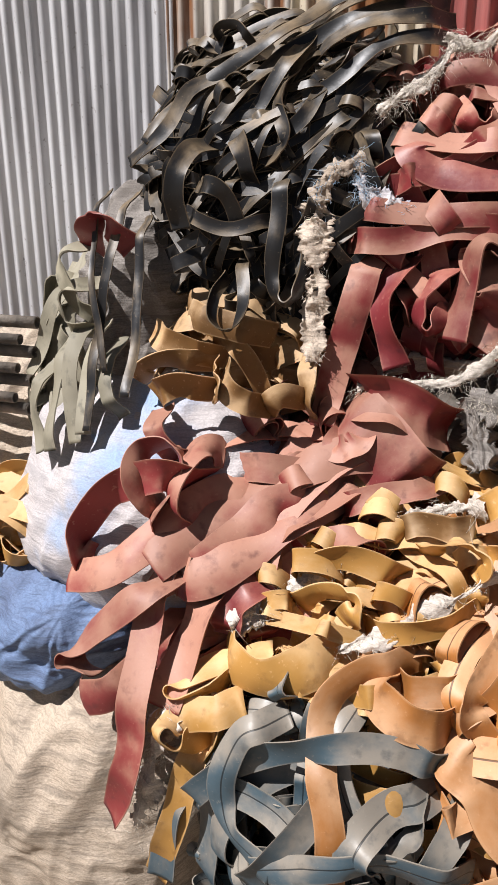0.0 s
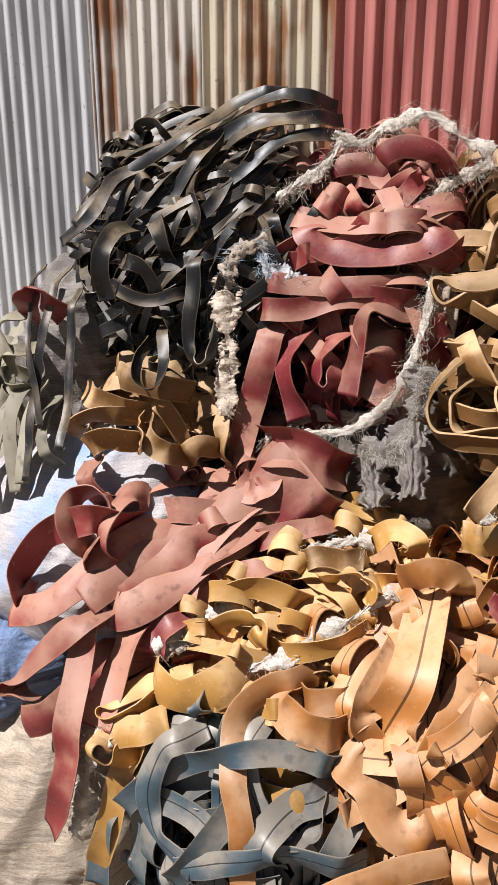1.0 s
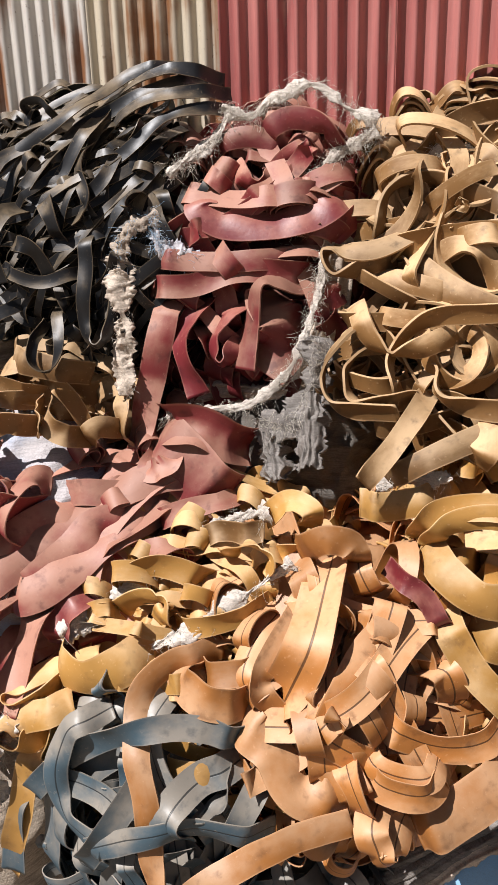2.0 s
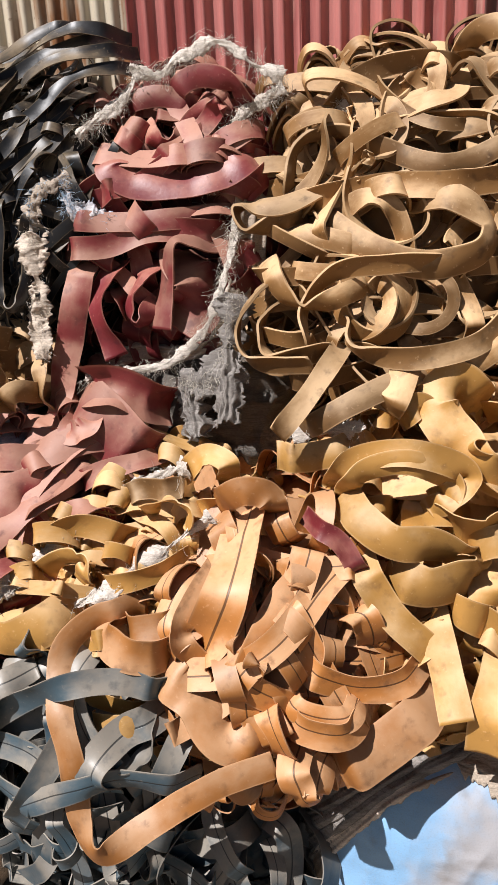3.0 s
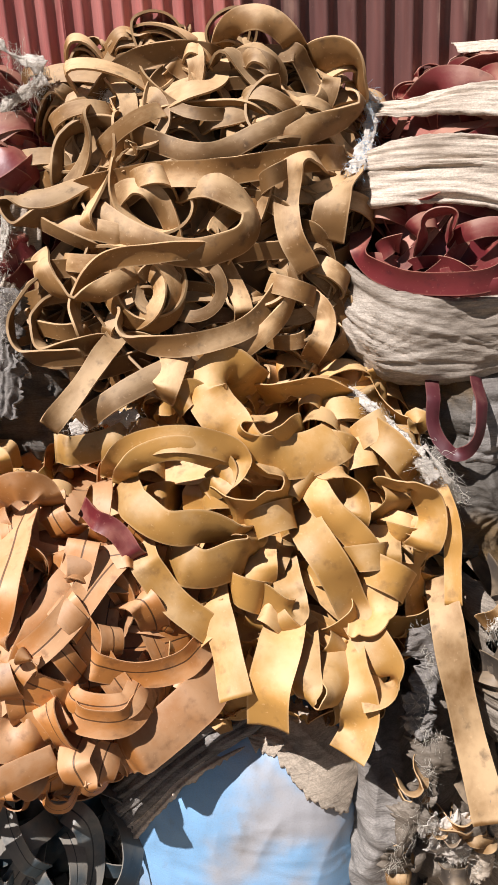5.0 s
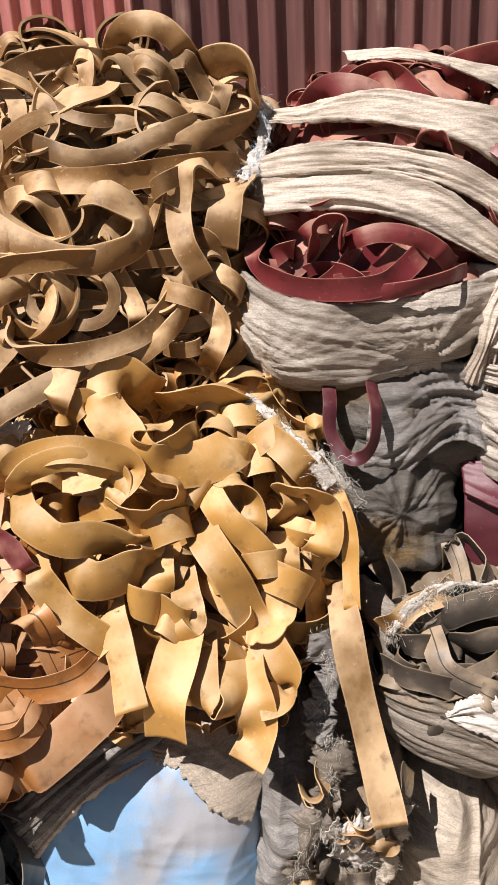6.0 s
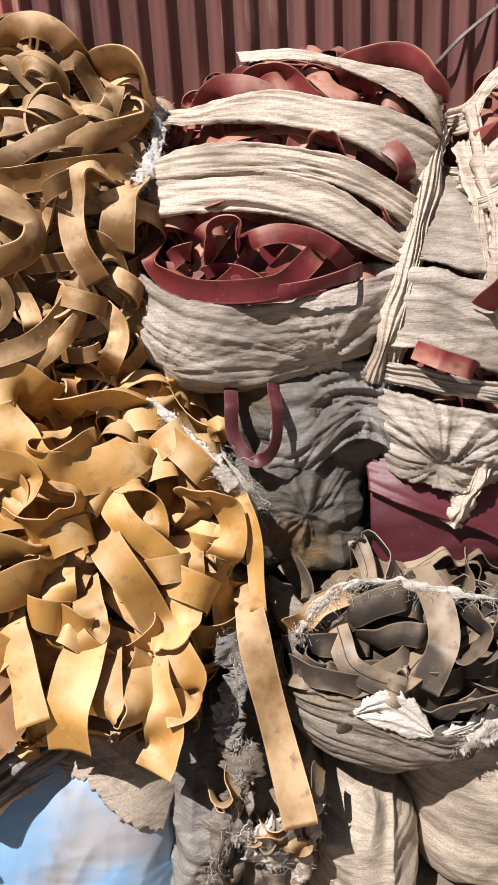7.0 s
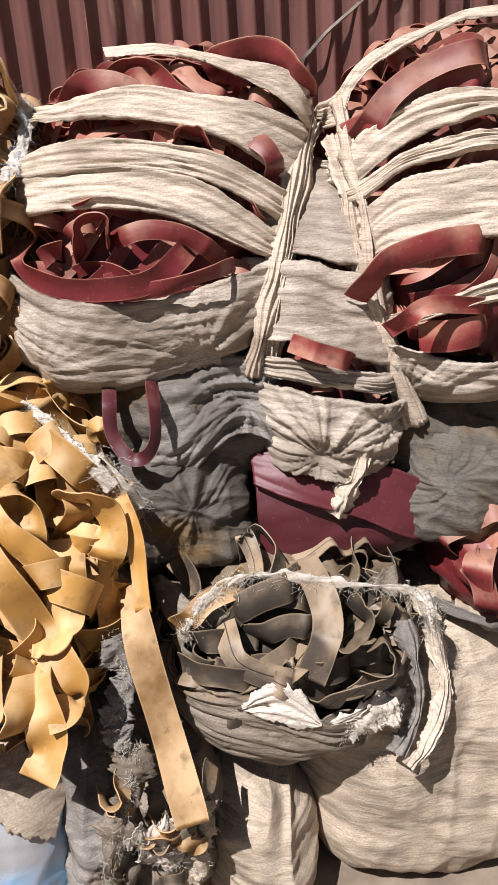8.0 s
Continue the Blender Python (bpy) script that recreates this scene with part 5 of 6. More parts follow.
lay(tan, TAN, 0.163, 0.005, ((1.27, 1.69, 0.99, 10), (1.43, 1.75, 0.9, 0), (1.54, 1.8, 0.77, 0), (1.73, 1.79, 0.75, 10)), 0.06)
lay(tan, TAN, 0.183, 0.005, ((1.96, 1.79, 0.63, 10), (2.12, 1.69, 0.69, 0), (2.33, 1.53, 0.81, 0)), 0.06)
lay(tan, TAN, 0.128, 0.005, ((1.82, 1.81, 0.75, 20), (1.81, 1.87, 0.7, 0), (1.87, 1.85, 0.57, 0), (1.92, 1.79, 0.68, 20)), 0.06)
lay(tan, TAN, 0.142, 0.005, ((1.06, 1.56, 1.16, 20), (1.06, 1.65, 1.1, 10), (1.18, 1.73, 1.07, 10), (1.35, 1.66, 1.03, 0)), 0.06)
lay(tan, TAN, 0.101, 0.005, ((1.1, 1.62, 1.1, 10), (1.25, 1.63, 1.13, 0), (1.37, 1.6, 1.15, 10)), 0.06)
lay(tan, DARKRED, 0.083, 0.005, ((1.79, 1.29, 1.44, 0), (1.94, 1.33, 1.37, 0), (2.05, 1.38, 1.21, 10)), 0.06)
lay(tan, TAN, 0.119, 0.005, ((1.66, 1.28, 1.48, 0), (1.71, 1.31, 1.4, 20), (1.75, 1.29, 1.31, 0)), 0.06)
lay(tan, TAN, 0.116, 0.005, ((1.43, 1.29, 1.48, 10), (1.56, 1.32, 1.57, 40), (1.67, 1.28, 1.53, 20), (1.68, 1.28, 1.41, 10)), 0.06)
lay(tan, TAN, 0.117, 0.005, ((1.6, 1.48, 1.26, 10), (1.54, 1.66, 1.1, 0), (1.6, 1.66, 1.03, 10)), 0.06)
lay(tan, TAN, 0.089, 0.005, ((2.06, 1.34, 1.1, 0), (2.15, 1.36, 1.03, 10), (2.06, 1.41, 0.9, 10)), 0.06)
lay(teal, TEAL, 0.099, 0.005, ((0.39, 1.81, 0.51, 10), (0.6, 1.78, 0.75, 0), (0.91, 1.86, 0.98, 0), (1.15, 1.78, 0.98, 0), (1.34, 1.74, 0.91, 0)), 0.06)
lay(teal, TEAL, 0.105, 0.005, ((0.77, 1.77, 0.96, 30), (0.64, 1.82, 0.92, 10), (0.57, 1.81, 0.69, 0), (0.62, 1.87, 0.54, 0), (0.8, 1.95, 0.49, 10)), 0.06)
lay(teal, TEAL, 0.126, 0.005, ((1.32, 1.74, 0.82, 20), (1.16, 1.82, 0.78, 0), (1.08, 1.96, 0.71, 0), (1.1, 1.97, 0.56, 0)), 0.06)
lay(teal, TEAL, 0.093, 0.005, ((0.67, 1.92, 0.42, 10), (1, 2, 0.64, 0), (1.19, 1.93, 0.66, 0), (1.44, 1.89, 0.6, 0)), 0.06)
lay(teal, TEAL, 0.101, 0.005, ((0.99, 1.82, 0.84, 0), (0.87, 1.94, 0.65, 0), (0.7, 1.93, 0.38, 0)), 0.06)
lay(teal, TEAL, 0.094, 0.005, ((0.89, 1.58, 1.08, 20), (0.76, 1.58, 1.09, 10), (0.73, 1.68, 1.04, 30), (0.8, 1.72, 0.98, 40)), 0.06)
lay(teal, TEAL, 0.112, 0.005, ((0.4, 1.79, 0.58, 10), (0.35, 1.82, 0.42, 0), (0.32, 1.83, 0.16, 0)), 0.06)
lay(teal, TEAL, 0.081, 0.005, ((1.23, 1.76, 0.83, 30), (1.27, 1.79, 0.73, 40), (1.2, 1.89, 0.68, 30), (1.11, 1.93, 0.71, 40)), 0.06)
lay(teal, TEAL, 0.101, 0.005, ((1.02, 1.64, 1.05, 10), (0.97, 1.77, 0.96, 0), (1.02, 1.86, 0.8, 0), (1.14, 1.9, 0.67, 0)), 0.06)
lay(teal, TEAL, 0.098, 0.005, ((1.4, 1.74, 0.78, 10), (1.34, 1.85, 0.68, 0), (1.28, 1.91, 0.56, 0)), 0.06)
lay(teal, TEAL, 0.106, 0.005, ((0.51, 1.76, 0.64, 10), (0.74, 1.85, 0.67, 0), (0.94, 1.94, 0.65, 0)), 0.06)
lay(yellow, YELLOW, 0.185, 0.005, ((2.9, 0.95, 1.61, 10), (2.71, 1.06, 1.56, 0), (2.51, 1.11, 1.59, 10), (2.39, 1.07, 1.71, 0), (2.3, 0.96, 1.83, 20), (2.4, 0.88, 1.88, 40), (2.5, 0.84, 1.76, 10)), 0.06)
lay(yellow, YELLOW, 0.122, 0.005, ((2.56, 1, 1.69, 60), (2.48, 1.03, 1.7, 60), (2.44, 1.09, 1.68, 60), (2.53, 1.09, 1.64, 40), (2.69, 1.06, 1.66, 10)), 0.06)
lay(yellow, YELLOW, 0.123, 0.005, ((1.66, 1.13, 1.63, 0), (1.81, 1.04, 1.61, 0), (2, 1.05, 1.67, 10)), 0.06)
lay(yellow, YELLOW, 0.111, 0.005, ((1.89, 1.18, 1.51, 40), (1.98, 1.1, 1.62, 20), (2.22, 1.15, 1.68, 0), (2.44, 1.12, 1.58, 0), (2.3, 1.16, 1.45, 20)), 0.06)
lay(yellow, YELLOW, 0.101, 0.005, ((1.94, 1.19, 1.49, 40), (2.03, 1.15, 1.6, 20), (2.22, 1.15, 1.64, 0), (2.39, 1.11, 1.52, 0), (2.28, 1.19, 1.43, 20)), 0.06)
lay(yellow, YELLOW, 0.184, 0.005, ((2.32, 1.2, 1.41, 10), (2.5, 1.2, 1.38, 0), (2.62, 1.14, 1.47, 20), (2.53, 1.05, 1.59, 50)), 0.06)
lay(yellow, YELLOW, 0.145, 0.005, ((1.94, 1.2, 1.49, 0), (2.13, 1.33, 1.39, 0), (2.3, 1.3, 1.36, 10), (2.47, 1.24, 1.25, 30)), 0.06)
lay(yellow, YELLOW, 0.175, 0.005, ((2.13, 1.33, 1.25, 0), (2.3, 1.37, 1.21, 0), (2.47, 1.28, 1.26, 10), (2.41, 1.21, 1.33, 50)), 0.06)
lay(yellow, YELLOW, 0.173, 0.005, ((2.61, 1.33, 0.96, 30), (2.57, 1.5, 0.92, 0), (2.53, 1.6, 0.81, 0), (2.52, 1.61, 0.64, 0)), 0.06)
lay(yellow, YELLOW, 0.124, 0.005, ((2.67, 1.37, 0.91, 10), (2.67, 1.54, 0.82, 0), (2.7, 1.6, 0.73, 20), (2.78, 1.58, 0.76, 30), (2.78, 1.41, 0.85, 0)), 0.06)
lay(yellow, YELLOW, 0.154, 0.005, ((2.84, 1.39, 0.84, 10), (2.87, 1.54, 0.74, 0), (2.87, 1.58, 0.6, 0), (2.82, 1.63, 0.52, 0)), 0.06)
lay(yellow, YELLOW, 0.158, 0.005, ((3.01, 1.17, 1.25, 20), (3, 1.24, 1.09, 0), (2.95, 1.33, 0.93, 10), (2.85, 1.3, 0.92, 40)), 0.06)
lay(yellow, YELLOW, 0.147, 0.005, ((2.66, 1.16, 1.33, 10), (2.79, 1.31, 1.18, 0), (2.88, 1.31, 0.95, 0), (3, 1.46, 0.81, 10), (3.02, 1.49, 0.73, 40), (2.88, 1.52, 0.72, 50)), 0.06)
lay(yellow, YELLOW, 0.134, 0.005, ((2.29, 1.31, 1.11, 10), (2.34, 1.42, 0.97, 0), (2.4, 1.6, 0.78, 0)), 0.06)
lay(yellow, YELLOW, 0.123, 0.005, ((2.01, 1.34, 1.31, 0), (2.14, 1.37, 1.1, 0), (2.31, 1.4, 0.94, 0)), 0.06)
lay(yellow, YELLOW, 0.134, 0.005, ((3.01, 1.08, 1.39, 30), (3.14, 1.11, 1.42, 10), (3.21, 1.13, 1.28, 0), (3.14, 1.19, 1.11, 0)), 0.06)
lay(yellow, YELLOW, 0.128, 0.005, ((2.69, 1.04, 1.48, 20), (2.78, 1.17, 1.36, 0), (2.91, 1.2, 1.22, 0), (3.05, 1.22, 0.96, 10)), 0.06)
lay(yellow, YELLOW, 0.133, 0.005, ((2.5, 1.25, 1.25, 20), (2.5, 1.32, 1.09, 0), (2.4, 1.34, 0.99, 30)), 0.06)
lay(yellow, YELLOW, 0.123, 0.005, ((2.36, 1.32, 1.03, 30), (2.5, 1.34, 1.07, 40), (2.63, 1.36, 1, 30), (2.59, 1.26, 1.15, 10)), 0.06)
lay(yellow, YELLOW, 0.127, 0.005, ((2.51, 0.85, 1.74, 10), (2.66, 0.87, 1.79, 30), (2.82, 0.83, 1.75, 10), (2.89, 0.83, 1.67, 0)), 0.06)
lay(yellow, YELLOW, 0.120, 0.005, ((2.94, 0.88, 1.63, 0), (3.06, 1.02, 1.56, 10), (3.17, 1.07, 1.43, 0)), 0.06)
lay(yellow, YELLOW, 0.123, 0.005, ((2.74, 1.08, 1.44, 30), (2.83, 1.09, 1.5, 40), (2.91, 1.12, 1.39, 10), (2.87, 1.18, 1.24, 0)), 0.06)
lay(yellow, YELLOW, 0.113, 0.005, ((2.15, 1.03, 1.76, 0), (2.24, 0.98, 1.82, 40), (2.33, 0.99, 1.74, 20)), 0.06)
lay(yellow, OLIVE, 0.139, 0.005, ((3.25, 1.19, 1, 30), (3.27, 1.34, 0.77, 0), (3.33, 1.49, 0.45, 0), (3.38, 1.70, 0.22, 0)), 0.02)
lay(yellow, YELLOW, 0.074, 0.005, ((3.23, 1.05, 1.45, 10), (3.29, 1.12, 1.25, 30), (3.29, 1.22, 0.93, 30)), 0.06)
lay(olive, OLIVE, 0.104, 0.011, ((2.36, 0.1, 3.1, 40), (2.45, 0.16, 3.22, 30), (2.62, 0.23, 3.22, 20), (2.75, 0.21, 3.08, 40)), 0.06)
lay(olive, OLIVE, 0.111, 0.011, ((1.98, 0.22, 2.96, 30), (2.02, 0.2, 3.05, 0), (2.27, 0.17, 3.05, 10), (2.62, 0.22, 3.04, 20)), 0.06)
lay(olive, OLIVE, 0.092, 0.011, ((1.78, 0.27, 2.9, 20), (1.95, 0.2, 3.07, 20), (2.2, 0.18, 3.13, 30), (2.42, 0.1, 3.08, 20)), 0.06)
lay(olive, OLIVE, 0.088, 0.012, ((1.66, 0.5, 2.6, 30), (1.69, 0.36, 2.8, 30), (1.86, 0.35, 2.85, 40), (2.1, 0.43, 2.77, 30), (2.33, 0.53, 2.71, 20), (2.59, 0.46, 2.79, 10), (2.81, 0.31, 2.88, 20), (2.86, 0.24, 2.99, 40)), 0.06)
lay(olive, OLIVE, 0.109, 0.011, ((1.72, 0.53, 2.59, 0), (2.01, 0.5, 2.63, 10), (2.32, 0.58, 2.64, 15), (2.63, 0.51, 2.66, 20), (2.92, 0.41, 2.67, 10)), 0.06)
lay(olive, OLIVE, 0.093, 0.011, ((1.87, 0.44, 2.65, 20), (1.64, 0.54, 2.57, 20), (1.44, 0.51, 2.56, 40), (1.5, 0.55, 2.47, 50), (1.73, 0.53, 2.55, 20)), 0.06)
lay(olive, OLIVE, 0.122, 0.01, ((1.78, 0.52, 2.54, 0), (1.98, 0.64, 2.42, 0), (2.22, 0.71, 2.34, 0), (2.46, 0.67, 2.37, 10), (2.5, 0.6, 2.48, 30), (2.35, 0.6, 2.59, 10), (2.2, 0.5, 2.57, 20)), 0.06)
lay(olive, OLIVE, 0.109, 0.011, ((2.85, 0.46, 2.64, 40), (2.72, 0.52, 2.67, 20), (2.66, 0.55, 2.53, 0), (2.67, 0.64, 2.38, 0), (2.74, 0.65, 2.23, 10)), 0.06)
lay(olive, OLIVE, 0.086, 0.011, ((1.79, 0.87, 1.99, 30), (1.74, 0.76, 2.16, 30), (1.87, 0.72, 2.31, 20), (2.11, 0.73, 2.35, 20), (2.38, 0.64, 2.33, 10)), 0.06)
lay(olive, OLIVE, 0.093, 0.012, ((1.94, 0.82, 2.14, 40), (1.98, 0.86, 2.03, 20), (2.22, 0.92, 2, 0), (2.47, 0.83, 2.04, 10), (2.62, 0.66, 2.18, 30), (2.57, 0.61, 2.26, 40)), 0.06)
lay(olive, OLIVE, 0.085, 0.011, ((1.62, 0.7, 2.3, 40), (1.48, 0.77, 2.12, 30), (1.53, 0.81, 1.96, 20), (1.8, 0.91, 1.97, 30)), 0.06)
lay(olive, OLIVE, 0.085, 0.011, ((1.66, 0.71, 2.22, 40), (1.57, 0.75, 2.09, 30), (1.63, 0.82, 1.98, 20), (1.86, 0.87, 2.01, 30)), 0.06)
lay(olive, OLIVE, 0.093, 0.009, ((1.91, 0.85, 2.03, 10), (1.8, 0.99, 1.86, 0), (1.68, 1.13, 1.74, 0)), 0.06)
lay(olive, OLIVE, 0.100, 0.009, ((2.28, 0.87, 1.95, 10), (2.01, 0.99, 1.85, 0), (1.74, 1.03, 1.7, 0)), 0.06)
lay(olive, OLIVE, 0.120, 0.009, ((2.19, 0.87, 1.98, 0), (2.15, 0.99, 1.87, 0), (2.11, 1.06, 1.8, 0)), 0.06)
lay(olive, OLIVE, 0.143, 0.01, ((2.74, 0.21, 3.06, 20), (2.88, 0.22, 3.08, 0), (2.99, 0.23, 3.02, 30), (2.99, 0.2, 2.89, 40)), 0.06)
lay(olive, OLIVE, 0.113, 0.01, ((2.53, 0.46, 2.62, 40), (2.73, 0.43, 2.77, 10), (2.98, 0.25, 2.84, 10), (2.96, 0.24, 2.96, 50)), 0.06)
lay(olive, OLIVE, 0.160, 0.006, ((2.94, 0.49, 2.63, 0), (2.86, 0.54, 2.5, 0), (2.82, 0.55, 2.34, 10)), 0.06)
lay(olive, OLIVE, 0.108, 0.012, ((2.39, 0.13, 3.04, 30), (2.55, 0.27, 3.09, 20), (2.63, 0.27, 3, 20), (2.49, 0.34, 2.87, 20), (2.25, 0.39, 2.84, 20)), 0.06)
lay(olive, OLIVE, 0.096, 0.01, ((1.63, 0.56, 2.49, 10), (1.81, 0.59, 2.44, 0), (2.03, 0.64, 2.39, 0)), 0.06)
lay(olive, OLIVE, 0.093, 0.011, ((1.58, 0.7, 2.37, 0), (1.67, 0.75, 2.23, 0), (1.79, 0.76, 2.18, 10), (2.01, 0.78, 2.27, 10)), 0.06)
lay(olive, OLIVE, 0.091, 0.01, ((2.73, 0.78, 1.86, 10), (2.81, 0.71, 2.03, 30), (2.71, 0.66, 2.15, 40)), 0.06)
lay(olive, OLIVE, 0.080, 0.012, ((2.24, 0.9, 1.91, 20), (2.47, 0.84, 1.96, 10), (2.64, 0.71, 2.09, 30), (2.62, 0.64, 2.2, 40)), 0.06)
lay(black, BLACK, 0.042, 0.004, ((0, 0.32, 3.15, 50), (-0.03, 0.33, 3.21, 50), (0.07, 0.33, 3.22, 50), (0.16, 0.42, 3.14, 50)), 0.06)
lay(black, BLACK, 0.062, 0.005, ((0.93, 0.23, 3.25, 0), (0.64, 0.34, 3.21, 10), (0.42, 0.34, 3.11, 10), (0.24, 0.46, 2.93, 0)), 0.06)
lay(black, BLACK, 0.062, 0.005, ((0.95, 0.23, 3.18, 0), (0.7, 0.35, 3.13, 10), (0.51, 0.43, 2.99, 0), (0.32, 0.49, 2.91, 0)), 0.06)
lay(black, BLACK, 0.062, 0.005, ((0.83, 0.25, 3.3, 0), (0.61, 0.31, 3.26, 10), (0.39, 0.33, 3.16, 0), (0.21, 0.5, 3.02, 10), (0.06, 0.57, 2.83, 20)), 0.06)
lay(black, BLACK, 0.063, 0.005, ((0.67, 0.24, 3.38, 10), (0.44, 0.22, 3.31, 0), (0.27, 0.44, 3.16, 10), (-0.03, 0.48, 2.99, 0), (-0.21, 0.67, 2.77, 20)), 0.06)
lay(black, BLACK, 0.062, 0.005, ((0.9, 0.22, 3.31, 0), (0.68, 0.28, 3.33, 10), (0.43, 0.25, 3.23, 20), (0.33, 0.46, 3.07, 0), (0.19, 0.56, 2.84, 10)), 0.06)
lay(black, BLACK, 0.062, 0.005, ((0.64, 0.32, 3.11, 0), (0.49, 0.39, 3.02, 10), (0.43, 0.53, 2.87, 0), (0.31, 0.57, 2.77, 20)), 0.06)
lay(black, BLACK, 0.062, 0.005, ((0.25, 0.46, 3.14, 10), (0.07, 0.45, 3.04, 0), (-0.07, 0.53, 2.97, 20), (-0.11, 0.68, 2.82, 0), (-0.27, 0.69, 2.69, 20)), 0.06)
lay(black, BLACK, 0.062, 0.005, ((0.35, 0.45, 3.07, 30), (0.32, 0.53, 2.92, 10), (0.38, 0.62, 2.78, 0), (0.29, 0.59, 2.7, 30)), 0.06)
lay(black, BLACK, 0.069, 0.005, ((0.37, 0.63, 2.69, 10), (0.38, 0.71, 2.46, 0), (0.37, 0.74, 2.26, 10), (0.45, 0.78, 2.17, 30), (0.5, 0.71, 2.29, 30), (0.5, 0.65, 2.48, 20)), 0.06)
lay(black, BLACK, 0.053, 0.005, ((0.22, 0.7, 2.37, 10), (0.29, 0.83, 2.19, 0), (0.25, 0.9, 2.08, 30), (0.17, 0.9, 2.12, 40), (0.16, 0.79, 2.28, 40)), 0.06)
lay(black, BLACK, 0.083, 0.005, ((0.06, 0.61, 2.78, 20), (0, 0.71, 2.73, 0), (-0.03, 0.79, 2.58, 0), (-0.01, 0.78, 2.45, 20)), 0.06)
lay(black, BLACK, 0.083, 0.005, ((0.12, 0.56, 2.84, 20), (0.22, 0.66, 2.73, 0), (0.25, 0.66, 2.58, 10)), 0.06)
lay(black, BLACK, 0.060, 0.005, ((-0.03, 0.78, 2.53, 20), (0.19, 0.78, 2.46, 20), (0.38, 0.64, 2.49, 20)), 0.06)
lay(black, BLACK, 0.070, 0.005, ((0.02, 0.75, 2.63, 0), (0.18, 0.76, 2.59, 20), (0.24, 0.7, 2.38, 10)), 0.06)
lay(black, BLACK, 0.041, 0.005, ((-0.27, 0.71, 2.59, 20), (-0.29, 0.91, 2.28, 10), (-0.31, 0.99, 1.98, 0), (-0.28, 1.18, 1.68, 0)), 0.06)
lay(black, BLACK, 0.040, 0.005, ((-0.19, 0.79, 2.5, 10), (-0.15, 0.91, 2.16, 0), (-0.1, 1.14, 1.83, 10)), 0.06)
lay(black, BLACK, 0.030, 0.005, ((-0.4, 0.72, 2.59, 10), (-0.36, 0.9, 2.27, 0), (-0.24, 1.04, 1.89, 0)), 0.06)
lay(black, BLACK, 0.052, 0.005, ((0.57, 0.63, 2.38, 10), (0.55, 0.71, 2.19, 0), (0.58, 0.75, 2.04, 10)), 0.06)
lay(left, GREENGREY, 0.070, 0.006, ((-0.42, 0.88, 2.08, 10), (-0.42, 1.03, 1.87, 0), (-0.35, 1.17, 1.61, 0)), 0.06)
lay(left, GREENGREY, 0.069, 0.006, ((-0.35, 0.89, 2.06, 10), (-0.34, 1.03, 1.88, 0), (-0.3, 1.15, 1.65, 0)), 0.06)
lay(left, GREENGREY, 0.070, 0.006, ((-0.51, 0.94, 1.99, 20), (-0.49, 1.06, 1.77, 0), (-0.43, 1.21, 1.58, 0)), 0.06)
lay(left, GREENGREY, 0.068, 0.006, ((-0.28, 0.92, 2, 10), (-0.24, 1.06, 1.85, 0), (-0.16, 1.15, 1.73, 10)), 0.06)
lay(left, GREENGREY, 0.070, 0.006, ((-0.46, 0.82, 2.38, 20), (-0.53, 0.87, 2.31, 0), (-0.45, 0.91, 2.15, 0), (-0.37, 0.88, 2.08, 10)), 0.06)
lay(left, GREENGREY, 0.069, 0.006, ((-0.38, 0.89, 2.23, 20), (-0.5, 0.92, 2.18, 0), (-0.48, 0.93, 2.06, 10), (-0.37, 0.93, 2.02, 10)), 0.06)
lay(left, GREENGREY, 0.070, 0.006, ((-0.55, 1.01, 1.9, 20), (-0.58, 1.07, 1.71, 0), (-0.48, 1.2, 1.57, 0)), 0.06)
lay(under, OLIVE, 0.104, 0.005, ((-0.12, 0.92, 2.05, 0), (0.03, 0.92, 2, 0), (0.19, 0.89, 1.95, 10)), 0.06)
lay(under, OLIVE, 0.093, 0.005, ((-0.13, 1.05, 1.86, 20), (-0.03, 0.97, 1.95, 10), (0.17, 0.91, 1.94, 0)), 0.06)
lay(under, OLIVE, 0.113, 0.005, ((-0.02, 1.12, 1.83, 10), (0.1, 1.07, 1.89, 0), (0.23, 1.05, 1.86, 10)), 0.06)
lay(under, OLIVE, 0.100, 0.005, ((0.22, 0.95, 1.93, 20), (0.31, 1.06, 1.87, 0), (0.44, 0.99, 1.79, 0)), 0.06)
lay(under, OLIVE, 0.092, 0.005, ((0.17, 0.92, 1.93, 10), (0.26, 1.03, 1.89, 30), (0.22, 1.07, 1.84, 20)), 0.06)
lay(under, OLIVE, 0.098, 0.005, ((0.4, 1.02, 1.78, 10), (0.49, 0.96, 1.85, 0), (0.58, 0.85, 1.8, 10)), 0.06)
lay(under, OLIVE, 0.082, 0.005, ((0.53, 0.8, 1.99, 0), (0.57, 0.87, 1.86, 0), (0.57, 0.9, 1.73, 0)), 0.06)
lay(under, OLIVE, 0.116, 0.005, ((0.02, 0.88, 2.13, 10), (0.2, 0.85, 2.09, 20), (0.38, 0.81, 2.04, 10)), 0.06)
lay(under, DARKRED, 0.122, 0.005, ((-0.45, 0.84, 2.36, 10), (-0.36, 0.82, 2.5, 30), (-0.23, 0.87, 2.38, 10)), 0.06)
lay(stripsack, GREYBROWN, 0.127, 0.005, ((3.99, 1.21, 1.02, 10), (4.03, 1.35, 0.89, 0), (3.99, 1.45, 0.8, 0), (3.92, 1.47, 0.65, 10)), 0.06)
